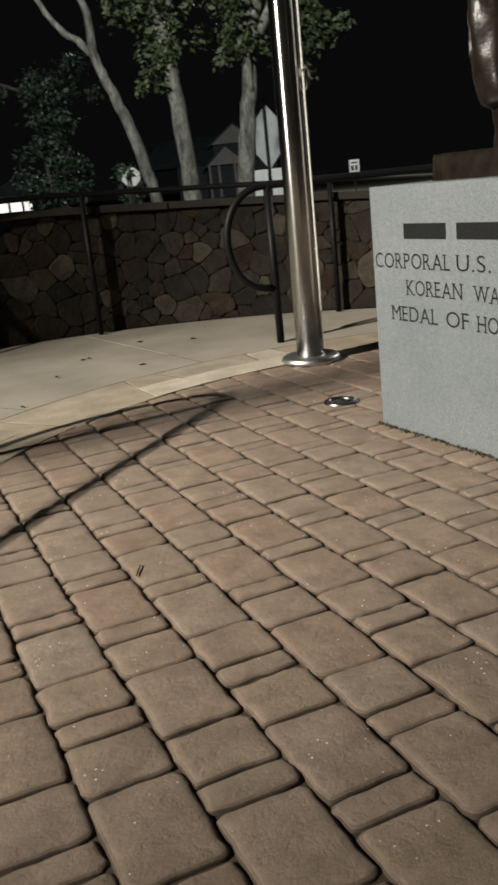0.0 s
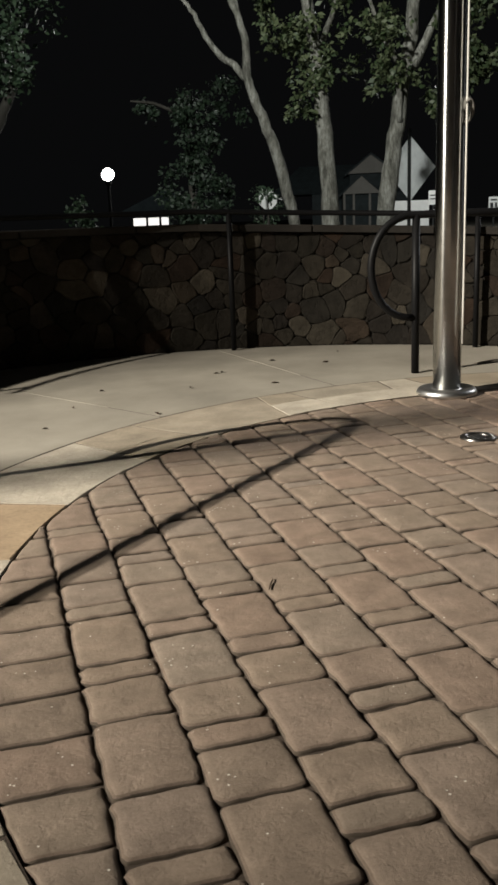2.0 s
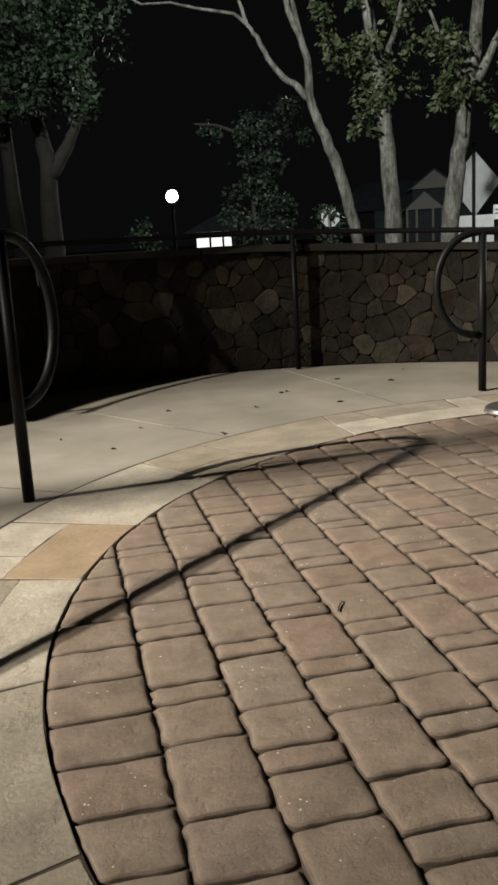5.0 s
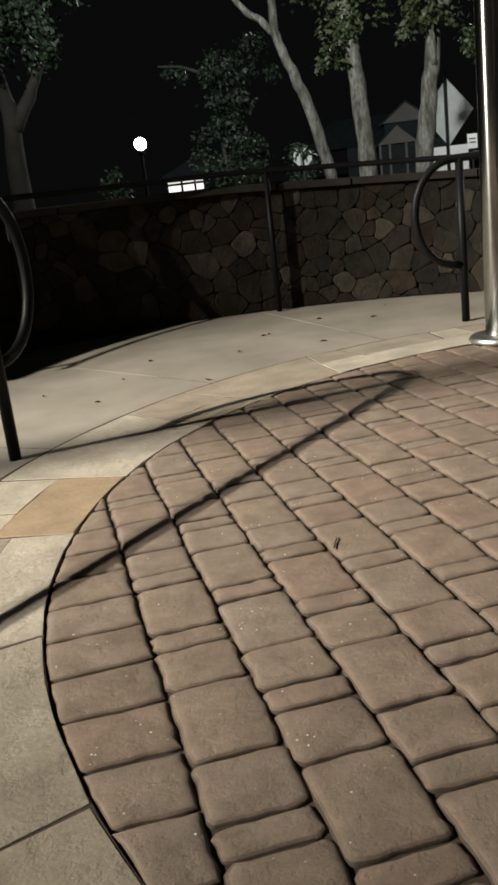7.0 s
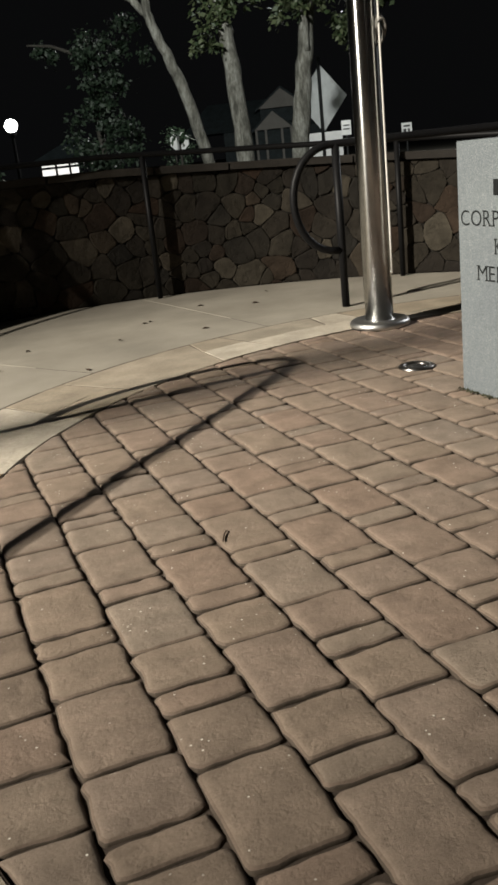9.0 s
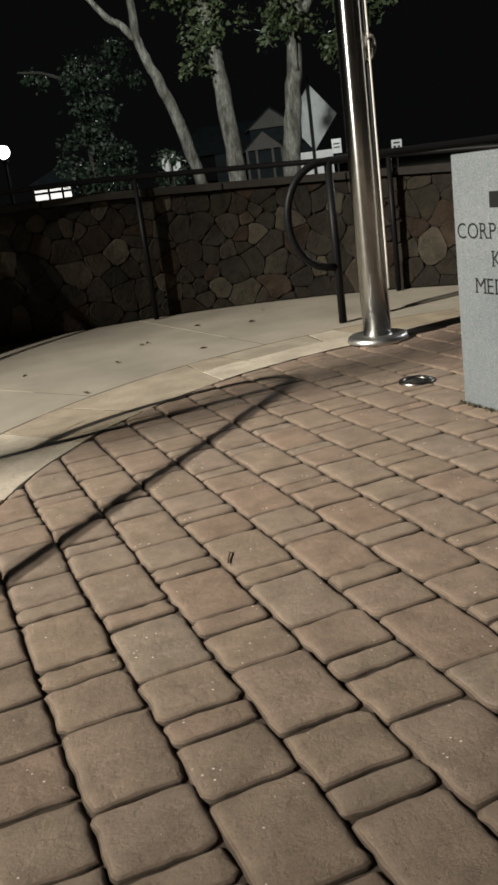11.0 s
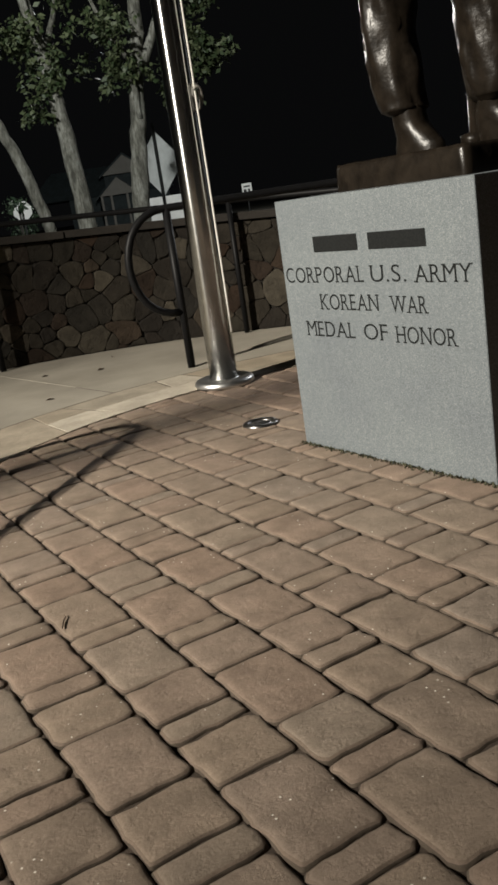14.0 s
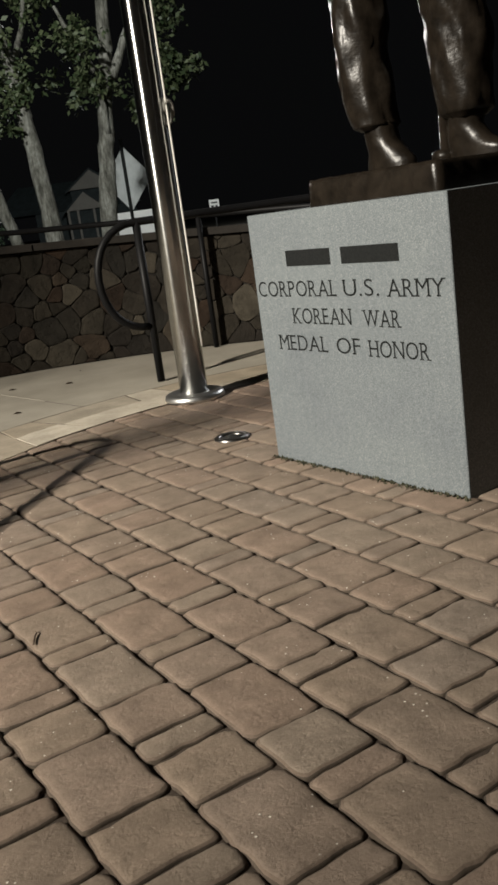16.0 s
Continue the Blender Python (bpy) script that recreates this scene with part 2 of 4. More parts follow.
def slab(poly, top, thick, edge, rough=0.0, rng=None):
    """Verts and faces of a flat stone with softened upper edges: an outline, its height, thickness and edge radius."""
    n = len(poly)
    c = sum((Vector(p) for p in poly), Vector((0, 0))) / n
    def ring(inset, z, jitter=0.0):
        out = []
        for i in range(n):
            p, a, b = Vector(poly[i]), Vector(poly[i - 1]), Vector(poly[(i + 1) % n])
            u, v = (a - p).normalized(), (b - p).normalized()
            w = u + v
            s = abs(u.x * v.y - u.y * v.x)
            q = p + (w / max(s, 0.5)) * inset if w.length > 0.05 else p + (c - p).normalized() * inset
            out.append((q.x, q.y, z + (rng.uniform(-jitter, jitter) if rng and jitter else 0.0)))
        return out
    verts = ring(0, top - thick) + ring(0, top - edge) + ring(edge * 0.35, top - edge * 0.35, rough) + ring(edge * 1.4, top, rough)
    faces = [tuple(range(3 * n, 4 * n))]
    for k in range(3):
        faces += [(k * n + i, k * n + (i + 1) % n, (k + 1) * n + (i + 1) % n, (k + 1) * n + i) for i in range(n)]
    return verts, faces


def pillow(poly, top, rng, rough=0.00025):
    """A tumbled paver: a low pillow with worn, rounded edges. Returns verts, faces and the count of faces of its darker
    lower edge.
    """
    n = len(poly)
    xs, ys = [p[0] for p in poly], [p[1] for p in poly]
    cx, cy, hx, hy = (min(xs) + max(xs)) / 2, (min(ys) + max(ys)) / 2, (max(xs) - min(xs)) / 2, (max(ys) - min(ys)) / 2
    verts, rings = [], ((0.0, -0.035), (0.0, -0.0105), (0.0028, -0.0062), (0.0075, -0.0028), (0.014, -0.0009), (0.026, 0.0))
    for inset, z in rings:
        fx, fy = max(0.25, 1 - inset / hx), max(0.25, 1 - inset / hy)
        verts += [(cx + (x - cx) * fx, cy + (y - cy) * fy, top + z + rng.uniform(-rough, rough)) for x, y in poly]
    faces = []
    for k in range(len(rings) - 1):
        faces += [(k * n + i, k * n + (i + 1) % n, (k + 1) * n + (i + 1) % n, (k + 1) * n + i) for i in range(n)]
    faces.append(tuple(range((len(rings) - 1) * n, len(rings) * n)))
    return verts, faces, 2 * n


def paver_mesh(poly, top, rng):
    v, f, edge_faces = pillow(poly, top, rng)
    me = bpy.data.meshes.new("paver")
    me.from_pydata(v, [], f)
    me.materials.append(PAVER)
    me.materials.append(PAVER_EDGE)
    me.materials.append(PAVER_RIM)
    rim = edge_faces // 2
    me.polygons.foreach_set("material_index", [1] * edge_faces + [2] * rim + [0] * (len(f) - edge_faces - rim))
    me.polygons.foreach_set("use_smooth", [True] * len(f))
    return me


def clip(poly, keep):
    """The part of a polygon where keep(p) >= 0 (keep is a linear measure)."""
    out = []
    for i in range(len(poly)):
        a, b = poly[i - 1], poly[i]
        ka, kb = keep(a), keep(b)
        if (ka >= 0) != (kb >= 0):
            f = ka / (ka - kb)
            out.append((a[0] + f * (b[0] - a[0]), a[1] + f * (b[1] - a[1])))
        if kb >= 0:
            out.append(b)
    return out


def area(poly):
    return 0.5 * sum(poly[i - 1][0] * poly[i][1] - poly[i][0] * poly[i - 1][1] for i in range(len(poly)))


def shrink(poly, gap):
    n, out = len(poly), []
    for i in range(n):
        a, b = Vector(poly[i]), Vector(poly[(i + 1) % n])
        d = (b - a)
        if d.length < 1e-6:
            continue
        nrm = Vector((-d.y, d.x)).normalized()
        out.append((a + nrm * gap, nrm))
    res = list(poly)
    for p, nrm in out:
        res = clip(res, lambda q: (q[0] - p.x) * nrm.x + (q[1] - p.y) * nrm.y)
        if len(res) < 3:
            return []
    return res


def tidy(poly, least=0.006):
    out = []
    for p in poly:
        if not out or math.hypot(p[0] - out[-1][0], p[1] - out[-1][1]) > least:
            out.append(p)
    while len(out) > 2 and math.hypot(out[0][0] - out[-1][0], out[0][1] - out[-1][1]) <= least:
        out.pop()
    return out


def rounded(poly, r):
    """Cut the corners of an outline."""
    out, n = [], len(poly)
    for i in range(n):
        p, a, b = Vector(poly[i]), Vector(poly[i - 1]), Vector(poly[(i + 1) % n])
        ra, rb = min(r, (a - p).length * 0.4), min(r, (b - p).length * 0.4)
        out += [tuple(p + (a - p).normalized() * ra), tuple(p + ((a - p).normalized() * ra + (b - p).normalized() * rb) * 0.3), tuple(p + (b - p).normalized() * rb)]
    return out


# ---- plan ----
CX, CY = 2.2, 1.76            # middle of the round plaza
R_PAVE, R_FLAG = 2.43, 2.93
WALL_THICK = 0.32


def wall_r(deg):
    """How far the stone wall stands from the middle of the plaza: it is an arc about a point of its own."""
    a = radians(deg)
    k = (1.1 - CX) * math.cos(a) + (3.25 - CY) * math.sin(a)
    return max(3.4, k + math.sqrt(3.28 ** 2 - (1.1 - CX) ** 2 - (3.25 - CY) ** 2 + k * k))


def polar(r, deg, z=0.0):
    return Vector((CX + r * math.cos(radians(deg)), CY + r * math.sin(radians(deg)), z))


def wall_top(deg):
    return 0.943 - 0.0036 * max(0.0, min(40.0, 100.0 - deg))


def ring_sheet(bm, r0, r1, a0, a1, z, steps):
    """A flat part of a ring."""
    rows = [[bm.verts.new(polar(r, a0 + (a1 - a0) * k / steps, z)) for k in range(steps + 1)] for r in (r0, r1)]
    for k in range(steps):
        bm.faces.new((rows[0][k], rows[1][k], rows[1][k + 1], rows[0][k + 1]))


# ---- ground and floor ----
bm = bmesh.new()
bmesh.ops.create_grid(bm, x_segments=24, y_segments=24, size=400, matrix=Matrix.Translation((0, 100, -0.16)))
tagged(part("ground", bm, GROUND), "dark lawn and road beyond the plaza at night", "ground", kind="structure")

bm = bmesh.new()
rim = [bm.verts.new(polar(R_PAVE + 0.003, k * 3, -0.0115)) for k in range(120)]
bm.faces.new(rim)
pave = tagged(part("plaza_floor", bm, SAND), "round plaza floor of tumbled tan concrete pavers in sand joints", "paving", kind="structure")

bm = bmesh.new()
ring_sheet(bm, R_PAVE + 0.003, 3.38, -60, 300, -0.0005, 180)
part("joint_fill", bm, SAND, pave, "dark sand and dirt packed into the joints")

# the curved concrete walk: five poured bays with tooled joints between them
walkway = tagged(thing("pavement", (0, 0, 0), "", ""), "pale broomed concrete walk curving round the pavers", "walkway", kind="structure")
BAYS = [-60, -15, 30, 66, 98, 121, 143, 190, 240, 300]
for a0, a1 in zip(BAYS, BAYS[1:]):
    bm = bmesh.new()
    g = 0.07
    steps = max(6, int((a1 - a0) / 2))
    prof = [(R_FLAG + 0.006, -0.1), (R_FLAG + 0.006, -0.006), (R_FLAG + 0.012, 0.0), (None, 0.0), (None, -0.1)]
    angles = [a0 + g + (a1 - a0 - 2 * g) * k / steps for k in range(steps + 1)]
    rows = [[bm.verts.new(polar((wall_r(a) if a <= 142 else 4.6) - 0.006 if r is None else r, a, z)) for a in angles] for r, z in prof]
    for p, q in zip(rows, rows[1:]):
        for k in range(steps):
            bm.faces.new((p[k], q[k], q[k + 1], p[k + 1]))
    bm.faces.new([r[0] for r in rows])
    bm.faces.new([r[-1] for r in rows][::-1])
    part("slab", bm, CONCRETE, walkway)

# ---- stone wall ----
WALL_A0, WALL_A1 = -60.0, 142.0
wall = tagged(thing("wall_1", (0, 0, 0), "", ""), "low curved retaining wall of brown mortared fieldstone with flat capstones", "wall", kind="structure")
bm = bmesh.new()
steps = 160
rows = []
for r, top in ((0.012, 0), (0.012, 1), (WALL_THICK, 1), (WALL_THICK, 0)):
    rows.append([bm.verts.new(polar(wall_r(a) + r, a, wall_top(a) - 0.05 if top else -0.15)) for a in (WALL_A0 + (WALL_A1 - WALL_A0) * k / steps for k in range(steps + 1))])
for p, q in zip(rows, rows[1:]):
    for k in range(steps):
        bm.faces.new((p[k], p[k + 1], q[k + 1], q[k]))
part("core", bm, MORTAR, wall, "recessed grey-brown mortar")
rng = random.Random(5)
a = WALL_A0
while a < WALL_A1 - 4:
    w = rng.uniform(6.0, 11.0)
    b = min(a + w, WALL_A1)
    bm = bmesh.new()
    k0 = 5
    rows = []
    for r, dz in ((-0.045, -0.052), (-0.05, -0.006), (-0.042, 0.0), (WALL_THICK + 0.02, 0.0), (WALL_THICK + 0.02, -0.052)):
        rows.append([bm.verts.new(polar(wall_r(a + (b - a) * k / k0) + r + rng.uniform(-0.003, 0.003), a + 0.1 + (b - a - 0.2) * k / k0, wall_top(a + (b - a) * k / k0) + dz + rng.uniform(-0.001, 0.001))) for k in range(k0 + 1)])
    rows.append(rows[0])
    for p, q in zip(rows, rows[1:]):
        for k in range(k0):
            bm.faces.new((p[k], p[k + 1], q[k + 1], q[k]))
    bm.faces.new([r[0] for r in rows[:-1]])
    bm.faces.new([r[-1] for r in rows[:-1]])
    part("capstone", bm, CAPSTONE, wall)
    a = b

# ---- unseen mast, added to throw a soft shadow band across the pavers ----
mast = thing("mast", (-11.75, 2.03, -0.16), "unseen slim dark mast added to block part of the floodlights", "mast")
bm = bmesh.new()
lathe(bm, [(0.09, 0.0), (0.09, 0.3), (0.028, 0.42), (0.026, 10.5), (0.02, 10.6)], 20)
part("shaft", bm, BLACK, mast, smooth=True)

# ---- flagpole ----
PX, PY = 2.235, 4.165
flagpole = thing("flagpole", (PX, PY, 0), "brushed steel flagpole on a round base collar set in the paving", "flagpole")
bm = bmesh.new()
lathe(bm, [(0.075, 0.0), (0.073, 1.2), (0.070, 2.5), (0.062, 4.5), (0.046, 6.5), (0.03, 8.0), (0.0, 8.02)], 64)
part("shaft", bm, STEEL, flagpole, smooth=True)
bm = bmesh.new()
lathe(bm, [(0.160, 0.0), (0.163, 0.012), (0.158, 0.027), (0.146, 0.037), (0.128, 0.040), (0.112, 0.036), (0.095, 0.030), (0.084, 0.029), (0.078, 0.033), (0.0752, 0.037)], 64)
part("base_collar", bm, plain("satin_steel", (0.62, 0.62, 0.61), 0.38, 1.0, 30, 0.08), flagpole, "spun steel flash collar", smooth=True)
side = Vector((0.86, -0.51, 0)).normalized()
near = Vector((-0.40, -0.92, 0)).normalized()
bm = bmesh.new()
tube(bm, [side * 0.072 + near * 0.056 + Vector((0, 0, z)) + near * 0.004 * math.sin(z * 2) for z in [0.28 + 0.2 * k for k in range(38)]], 0.0052, 8)
part("halyard", bm, ROPE, flagpole, "taut pale halyard rope", smooth=True)
bm = bmesh.new()
for j in range(4):
    loop = []
    for k in range(25):
        t = 2 * math.pi * k / 24
        loop.append(side * (0.073 + 0.022 * math.sin(t) + 0.004 * j) + near * (0.035 + 0.012 * j * math.cos(t)) + Vector((0, 0, 1.45 + (0.062 - 0.006 * j) * math.cos(t))))
    tube(bm, loop, 0.005, 7, False)
part("rope_coil", bm, plain("grey_rope", (0.16, 0.155, 0.14), 0.85, 0, 300, 0.3), flagpole, "coiled rope end hung on the cleat", smooth=True)
bm = bmesh.new()
tube(bm, [side * 0.068 + Vector((0, 0, 1.38)), side * 0.092 + Vector((0, 0, 1.40)), side * 0.092 + Vector((0, 0, 1.52)), side * 0.068 + Vector((0, 0, 1.54))], 0.006, 8)
part("cleat", bm, STEEL, flagpole, smooth=True)

# ---- pedestal with the bronze ----
P0 = Vector((1.822, 2.80, 0))
FACE = Vector((0.0585, -0.9983, 0)).normalized()      # along the lettered face
INTO = Vector((0.9983, 0.0585, 0)).normalized()       # away from the viewer's side of it
PED_W, PED_H, PED_D = 0.94, 0.91, 0.94
pedestal = thing("pedestal", (0, 0, 0), "grey granite memorial pedestal with cut lettering, standing on pavers", "pedestal")
pedestal.matrix_world = Matrix(((FACE.x, INTO.x, 0, P0.x), (FACE.y, INTO.y, 0, P0.y), (0, 0, 1, 0), (0, 0, 0, 1)))
bm = bmesh.new()
box(bm, 0, 0, -0.02, PED_W, PED_D, PED_H, 0.0015)
part("block", bm, GRANITE, pedestal)


SERIFS = {"U": "t08 t92", "A": "b05 b95", "M": "b06 b94 t06 t94", "Y": "b50 t05 t95", "P": "b10 t10", "R": "b10 b93 t10", "L": "b10 t10", "K": "b10 b93 t10 t90",
          "E": "b10 t10", "N": "b08 t08 t92", "W": "t03 t50 t97", "D": "b10 t10", "F": "b10 t10", "H": "b08 b92 t08 t92"}


def glyph(ch):
    """A capital's flat mesh, its low left corner at the origin."""
    c = bpy.data.curves.new("letter", "FONT")
    c.body, c.size, c.offset = ch, 1.0, -0.006
    tmp = new("letter", c)
    me = bpy.data.meshes.new_from_object(tmp.evaluated_get(bpy.context.evaluated_depsgraph_get()))
    bpy.data.objects.remove(tmp)
    x0, y0 = min(v.co.x for v in me.vertices), min(v.co.y for v in me.vertices)
    for v in me.vertices:
        v.co = (v.co.x - x0, v.co.y - (0 if ch == "." else y0), 0)
    return me, max(v.co.x for v in me.vertices), max(v.co.y for v in me.vertices)


def lettering(word, s0, s1, z, cap):
    """Cut roman capitals of one word between s0 and s1 along the face."""
    made = [glyph(ch) for ch in word]
    gap = 0.13
    total = sum(w for _, w, _ in made) + gap * (len(word) - 1)
    f, x = (s1 - s0) / total, 0.0
    for ch, (me, w, h) in zip(word, made):
        bm = bmesh.new()
        bm.from_mesh(me)
        fz = cap / (h if ch != "." else 0.73)
        for v in bm.verts:
            v.co = (s0 + (x + v.co.x) * f, -0.0012, z + v.co.y * fz)
        for mark in SERIFS.get(ch, "").split():
            m = s0 + (x + w * int(mark[1:]) / 100) * f
            y = z if mark[0] == "b" else z + cap - 0.004
            half = 0.0085
            bm.faces.new([bm.verts.new(p) for p in ((m - half, -0.0014, y), (m + half, -0.0014, y), (m + half, -0.0014, y + 0.004), (m - half, -0.0014, y + 0.004))])
        part("letter", bm, LETTER, pedestal)
        x += w + gap


CAP = 0.054
for s0, s1 in ((0.195, 0.425), (0.478, 0.735)):             # the line above, as bars
    bm = bmesh.new()
    box(bm, s0, -0.0014, 0.724, s1, 0.002, 0.724 + CAP)
    part("inscription_bar", bm, LETTER, pedestal, "dark cut line of writing")
for word, s0, s1, z in (("CORPORAL", 0.016, 0.440, 0.619), ("U.S.", 0.474, 0.637, 0.619), ("ARMY", 0.676, 0.905, 0.616),
                        ("KOREAN", 0.198, 0.496, 0.524), ("WAR", 0.556, 0.715, 0.520),
                        ("MEDAL", 0.103, 0.365, 0.427), ("OF", 0.411, 0.526, 0.426), ("HONOR", 0.568, 0.826, 0.422)):
    lettering(word, s0, s1, z, CAP)

SLAB_S0, SLAB_W, SLAB_IN, SLAB_TOP = 0.158, 0.605, 0.17, 1.0
bm = bmesh.new()


def local(s, d, z):
    return P0 + FACE * s + INTO * d + Vector((0, 0, z))


def loft(stations, sides=26, seed=0, folds=0.0):
    """Skin over ellipses: (s, d, z, half width, half depth)."""
    rings = []
    for i, (s, d, z, ws, wd) in enumerate(stations):
        ring = []
        for k in range(sides):
            t = 2 * math.pi * k / sides
            n = noise.noise(Vector((math.cos(t) * 1.6 + seed, math.sin(t) * 1.6, z * 7.0 + math.cos(t) * 1.5)))
            n += 0.45 * noise.noise(Vector((math.cos(t) * 3.5 + seed, math.sin(t) * 3.5 + z * 9.0, z * 14.0)))
            f = 1 + folds * n
            ring.append(bm.verts.new(local(s + 0.028 + ws * f * math.cos(t), d + wd * f * math.sin(t), z)))
        rings.append(ring)
    for a, b in zip(rings, rings[1:]):
        for k in range(sides):
            bm.faces.new((a[k], a[(k + 1) % sides], b[(k + 1) % sides], b[k]))
    bm.faces.new(rings[0][::-1])
    bm.faces.new(rings[-1])


def fine(stations, steps=5):
    out = []
    for a, b in zip(stations, stations[1:]):
        out += [tuple(p + (q - p) * k / steps for p, q in zip(a, b)) for k in range(steps)]
    return out + [stations[-1]]


# plinth
rng = random.Random(23)
pl = [(SLAB_S0, SLAB_IN), (SLAB_S0 + SLAB_W, SLAB_IN), (SLAB_S0 + SLAB_W, SLAB_IN + SLAB_W), (SLAB_S0, SLAB_IN + SLAB_W)]
n = 22
edge = []
for i in range(4):
    (s0, d0), (s1, d1) = pl[i], pl[(i + 1) % 4]
    for k in range(n):
        edge.append((s0 + (s1 - s0) * k / n, d0 + (d1 - d0) * k / n))
lower = [bm.verts.new(local(s, d, PED_H)) for s, d in edge]
mids = [bm.verts.new(local(s + rng.uniform(-.003, .003), d + rng.uniform(-.003, .003), SLAB_TOP - 0.012)) for s, d in edge]
c0 = (SLAB_S0 + SLAB_W / 2, SLAB_IN + SLAB_W / 2)
upper = [bm.verts.new(local(s + (c0[0] - s) * 0.02, d + (c0[1] - d) * 0.02, SLAB_TOP + rng.uniform(-.002, .003))) for s, d in edge]
for a, b in ((lower, mids), (mids, upper)):
    for k in range(len(a)):
        bm.faces.new((a[k], a[(k + 1) % len(a)], b[(k + 1) % len(a)], b[k]))
bm.faces.new(upper)
Z = SLAB_TOP
# rear leg, boot first
loft(fine([(0.365, 0.36, Z - 0.005, 0.105, 0.05), (0.365, 0.36, Z + 0.03, 0.10, 0.05), (0.355, 0.36, Z + 0.06, 0.08, 0.05), (0.330, 0.36, Z + 0.10, 0.062, 0.052), (0.320, 0.36, Z + 0.16, 0.06, 0.056)], 3), 26, 1, 0.10)
loft(fine([(0.310, 0.36, Z + 0.135, 0.06, 0.06), (0.305, 0.36, Z + 0.15, 0.085, 0.078), (0.290, 0.36, Z + 0.2, 0.092, 0.085), (0.270, 0.36, Z + 0.36, 0.098, 0.09), (0.265, 0.365, Z + 0.55, 0.1, 0.092), (0.280, 0.375, Z + 0.75, 0.112, 0.1), (0.315, 0.40, Z + 0.95, 0.12, 0.11)], 7), 34, 2, 0.22)
# forward leg
loft(fine([(0.605, 0.52, Z - 0.005, 0.13, 0.05), (0.605, 0.52, Z + 0.03, 0.125, 0.05), (0.575, 0.52, Z + 0.065, 0.09, 0.05), (0.560, 0.52, Z + 0.11, 0.066, 0.055), (0.580, 0.52, Z + 0.17, 0.062, 0.058)], 3), 26, 3, 0.10)
loft(fine([(0.570, 0.52, Z + 0.13, 0.062, 0.06), (0.567, 0.52, Z + 0.15, 0.09, 0.08), (0.560, 0.52, Z + 0.22, 0.1, 0.088), (0.555, 0.52, Z + 0.38, 0.108, 0.095), (0.540, 0.52, Z + 0.56, 0.105, 0.095), (0.485, 0.5, Z + 0.75, 0.115, 0.105), (0.425, 0.47, Z + 0.95, 0.125, 0.115)], 7), 34, 4, 0.24)
# coat, arms and head as plain shapes
loft(fine([(0.390, 0.44, Z + 0.72, 0.17, 0.2), (0.390, 0.44, Z + 0.95, 0.165, 0.2), (0.390, 0.44, Z + 1.15, 0.14, 0.19), (0.390, 0.44, Z + 1.40, 0.15, 0.23), (0.390, 0.44, Z + 1.52, 0.10, 0.16), (0.390, 0.44, Z + 1.58, 0.06, 0.065)], 4), 30, 5, 0.08)
for d in (0.19, 0.69):
    loft(fine([(0.420, d, Z + 0.80, 0.045, 0.045), (0.410, d, Z + 0.98, 0.055, 0.052), (0.380, d + (0.03 if d < .4 else -.03), Z + 1.25, 0.06, 0.06), (0.385, d + (0.05 if d < .4 else -.05), Z + 1.48, 0.05, 0.05)], 4), 18, 6, 0.1)
loft(fine([(0.400, 0.44, Z + 1.55, 0.055, 0.055), (0.405, 0.44, Z + 1.64, 0.09, 0.075), (0.405, 0.44, Z + 1.72, 0.125, 0.105), (0.400, 0.44, Z + 1.80, 0.115, 0.1), (0.400, 0.44, Z + 1.86, 0.05, 0.05)], 4), 24, 7, 0.02)
# staff standing behind the forward foot
loft([(0.475, 0.51, Z, 0.05, 0.05), (0.475, 0.51, Z + 0.035, 0.048, 0.048), (0.475, 0.51, Z + 0.042, 0.018, 0.018), (0.475, 0.51, Z + 0.9, 0.012, 0.012)], 20)
bronze = part("statue", bm, BRONZE, None, "", True)
tagged(bronze, "dark patinated bronze figure standing on a bronze plinth", "statue")

# weeds and grit along the foot of the pedestal
rng = random.Random(11)
bm = bmesh.new()
for k in range(420):
    s, d = rng.uniform(-0.02, PED_W + 0.01), -abs(rng.gauss(0, 0.011)) - 0.002
    p = local(s, d, 0.0)
    h, a = rng.uniform(0.003, 0.013), rng.uniform(0, 6.28)
    q = Vector((math.cos(a), math.sin(a), 0)) * rng.uniform(0.003, 0.007)
    bm.faces.new([bm.verts.new(p - q), bm.verts.new(p + q), bm.verts.new(p + q * 0.4 + Vector((q.y, -q.x, h)))])
tagged(part("weeds", bm, MOSS), "thin weeds and grit in the joint round the granite", "weeds", kind="stuff")

# ---- in-ground light ----
drain = thing("ground_light", (1.880, 3.232, 0.0), "round chrome-rimmed in-ground light set among pavers", "ground light")
bm = bmesh.new()
lathe(bm, [(0.078, -0.02), (0.078, 0.006), (0.072, 0.010), (0.056, 0.009), (0.052, 0.002), (0.05, -0.012)], 40)
part("rim", bm, plain("dark_chrome", (0.22, 0.21, 0.2), 0.32, 1.0), drain, "chrome rim", smooth=True)
bm = bmesh.new()
lathe(bm, [(0.05, -0.008), (0.046, 0.004), (0.03, 0.009), (0.0, 0.010)], 32)
part("lens", bm, plain("smoked_glass", (0.03, 0.03, 0.03), 0.06), drain, "dark domed glass lens", smooth=True)

# ---- handrails ----
RAIL = 0.024


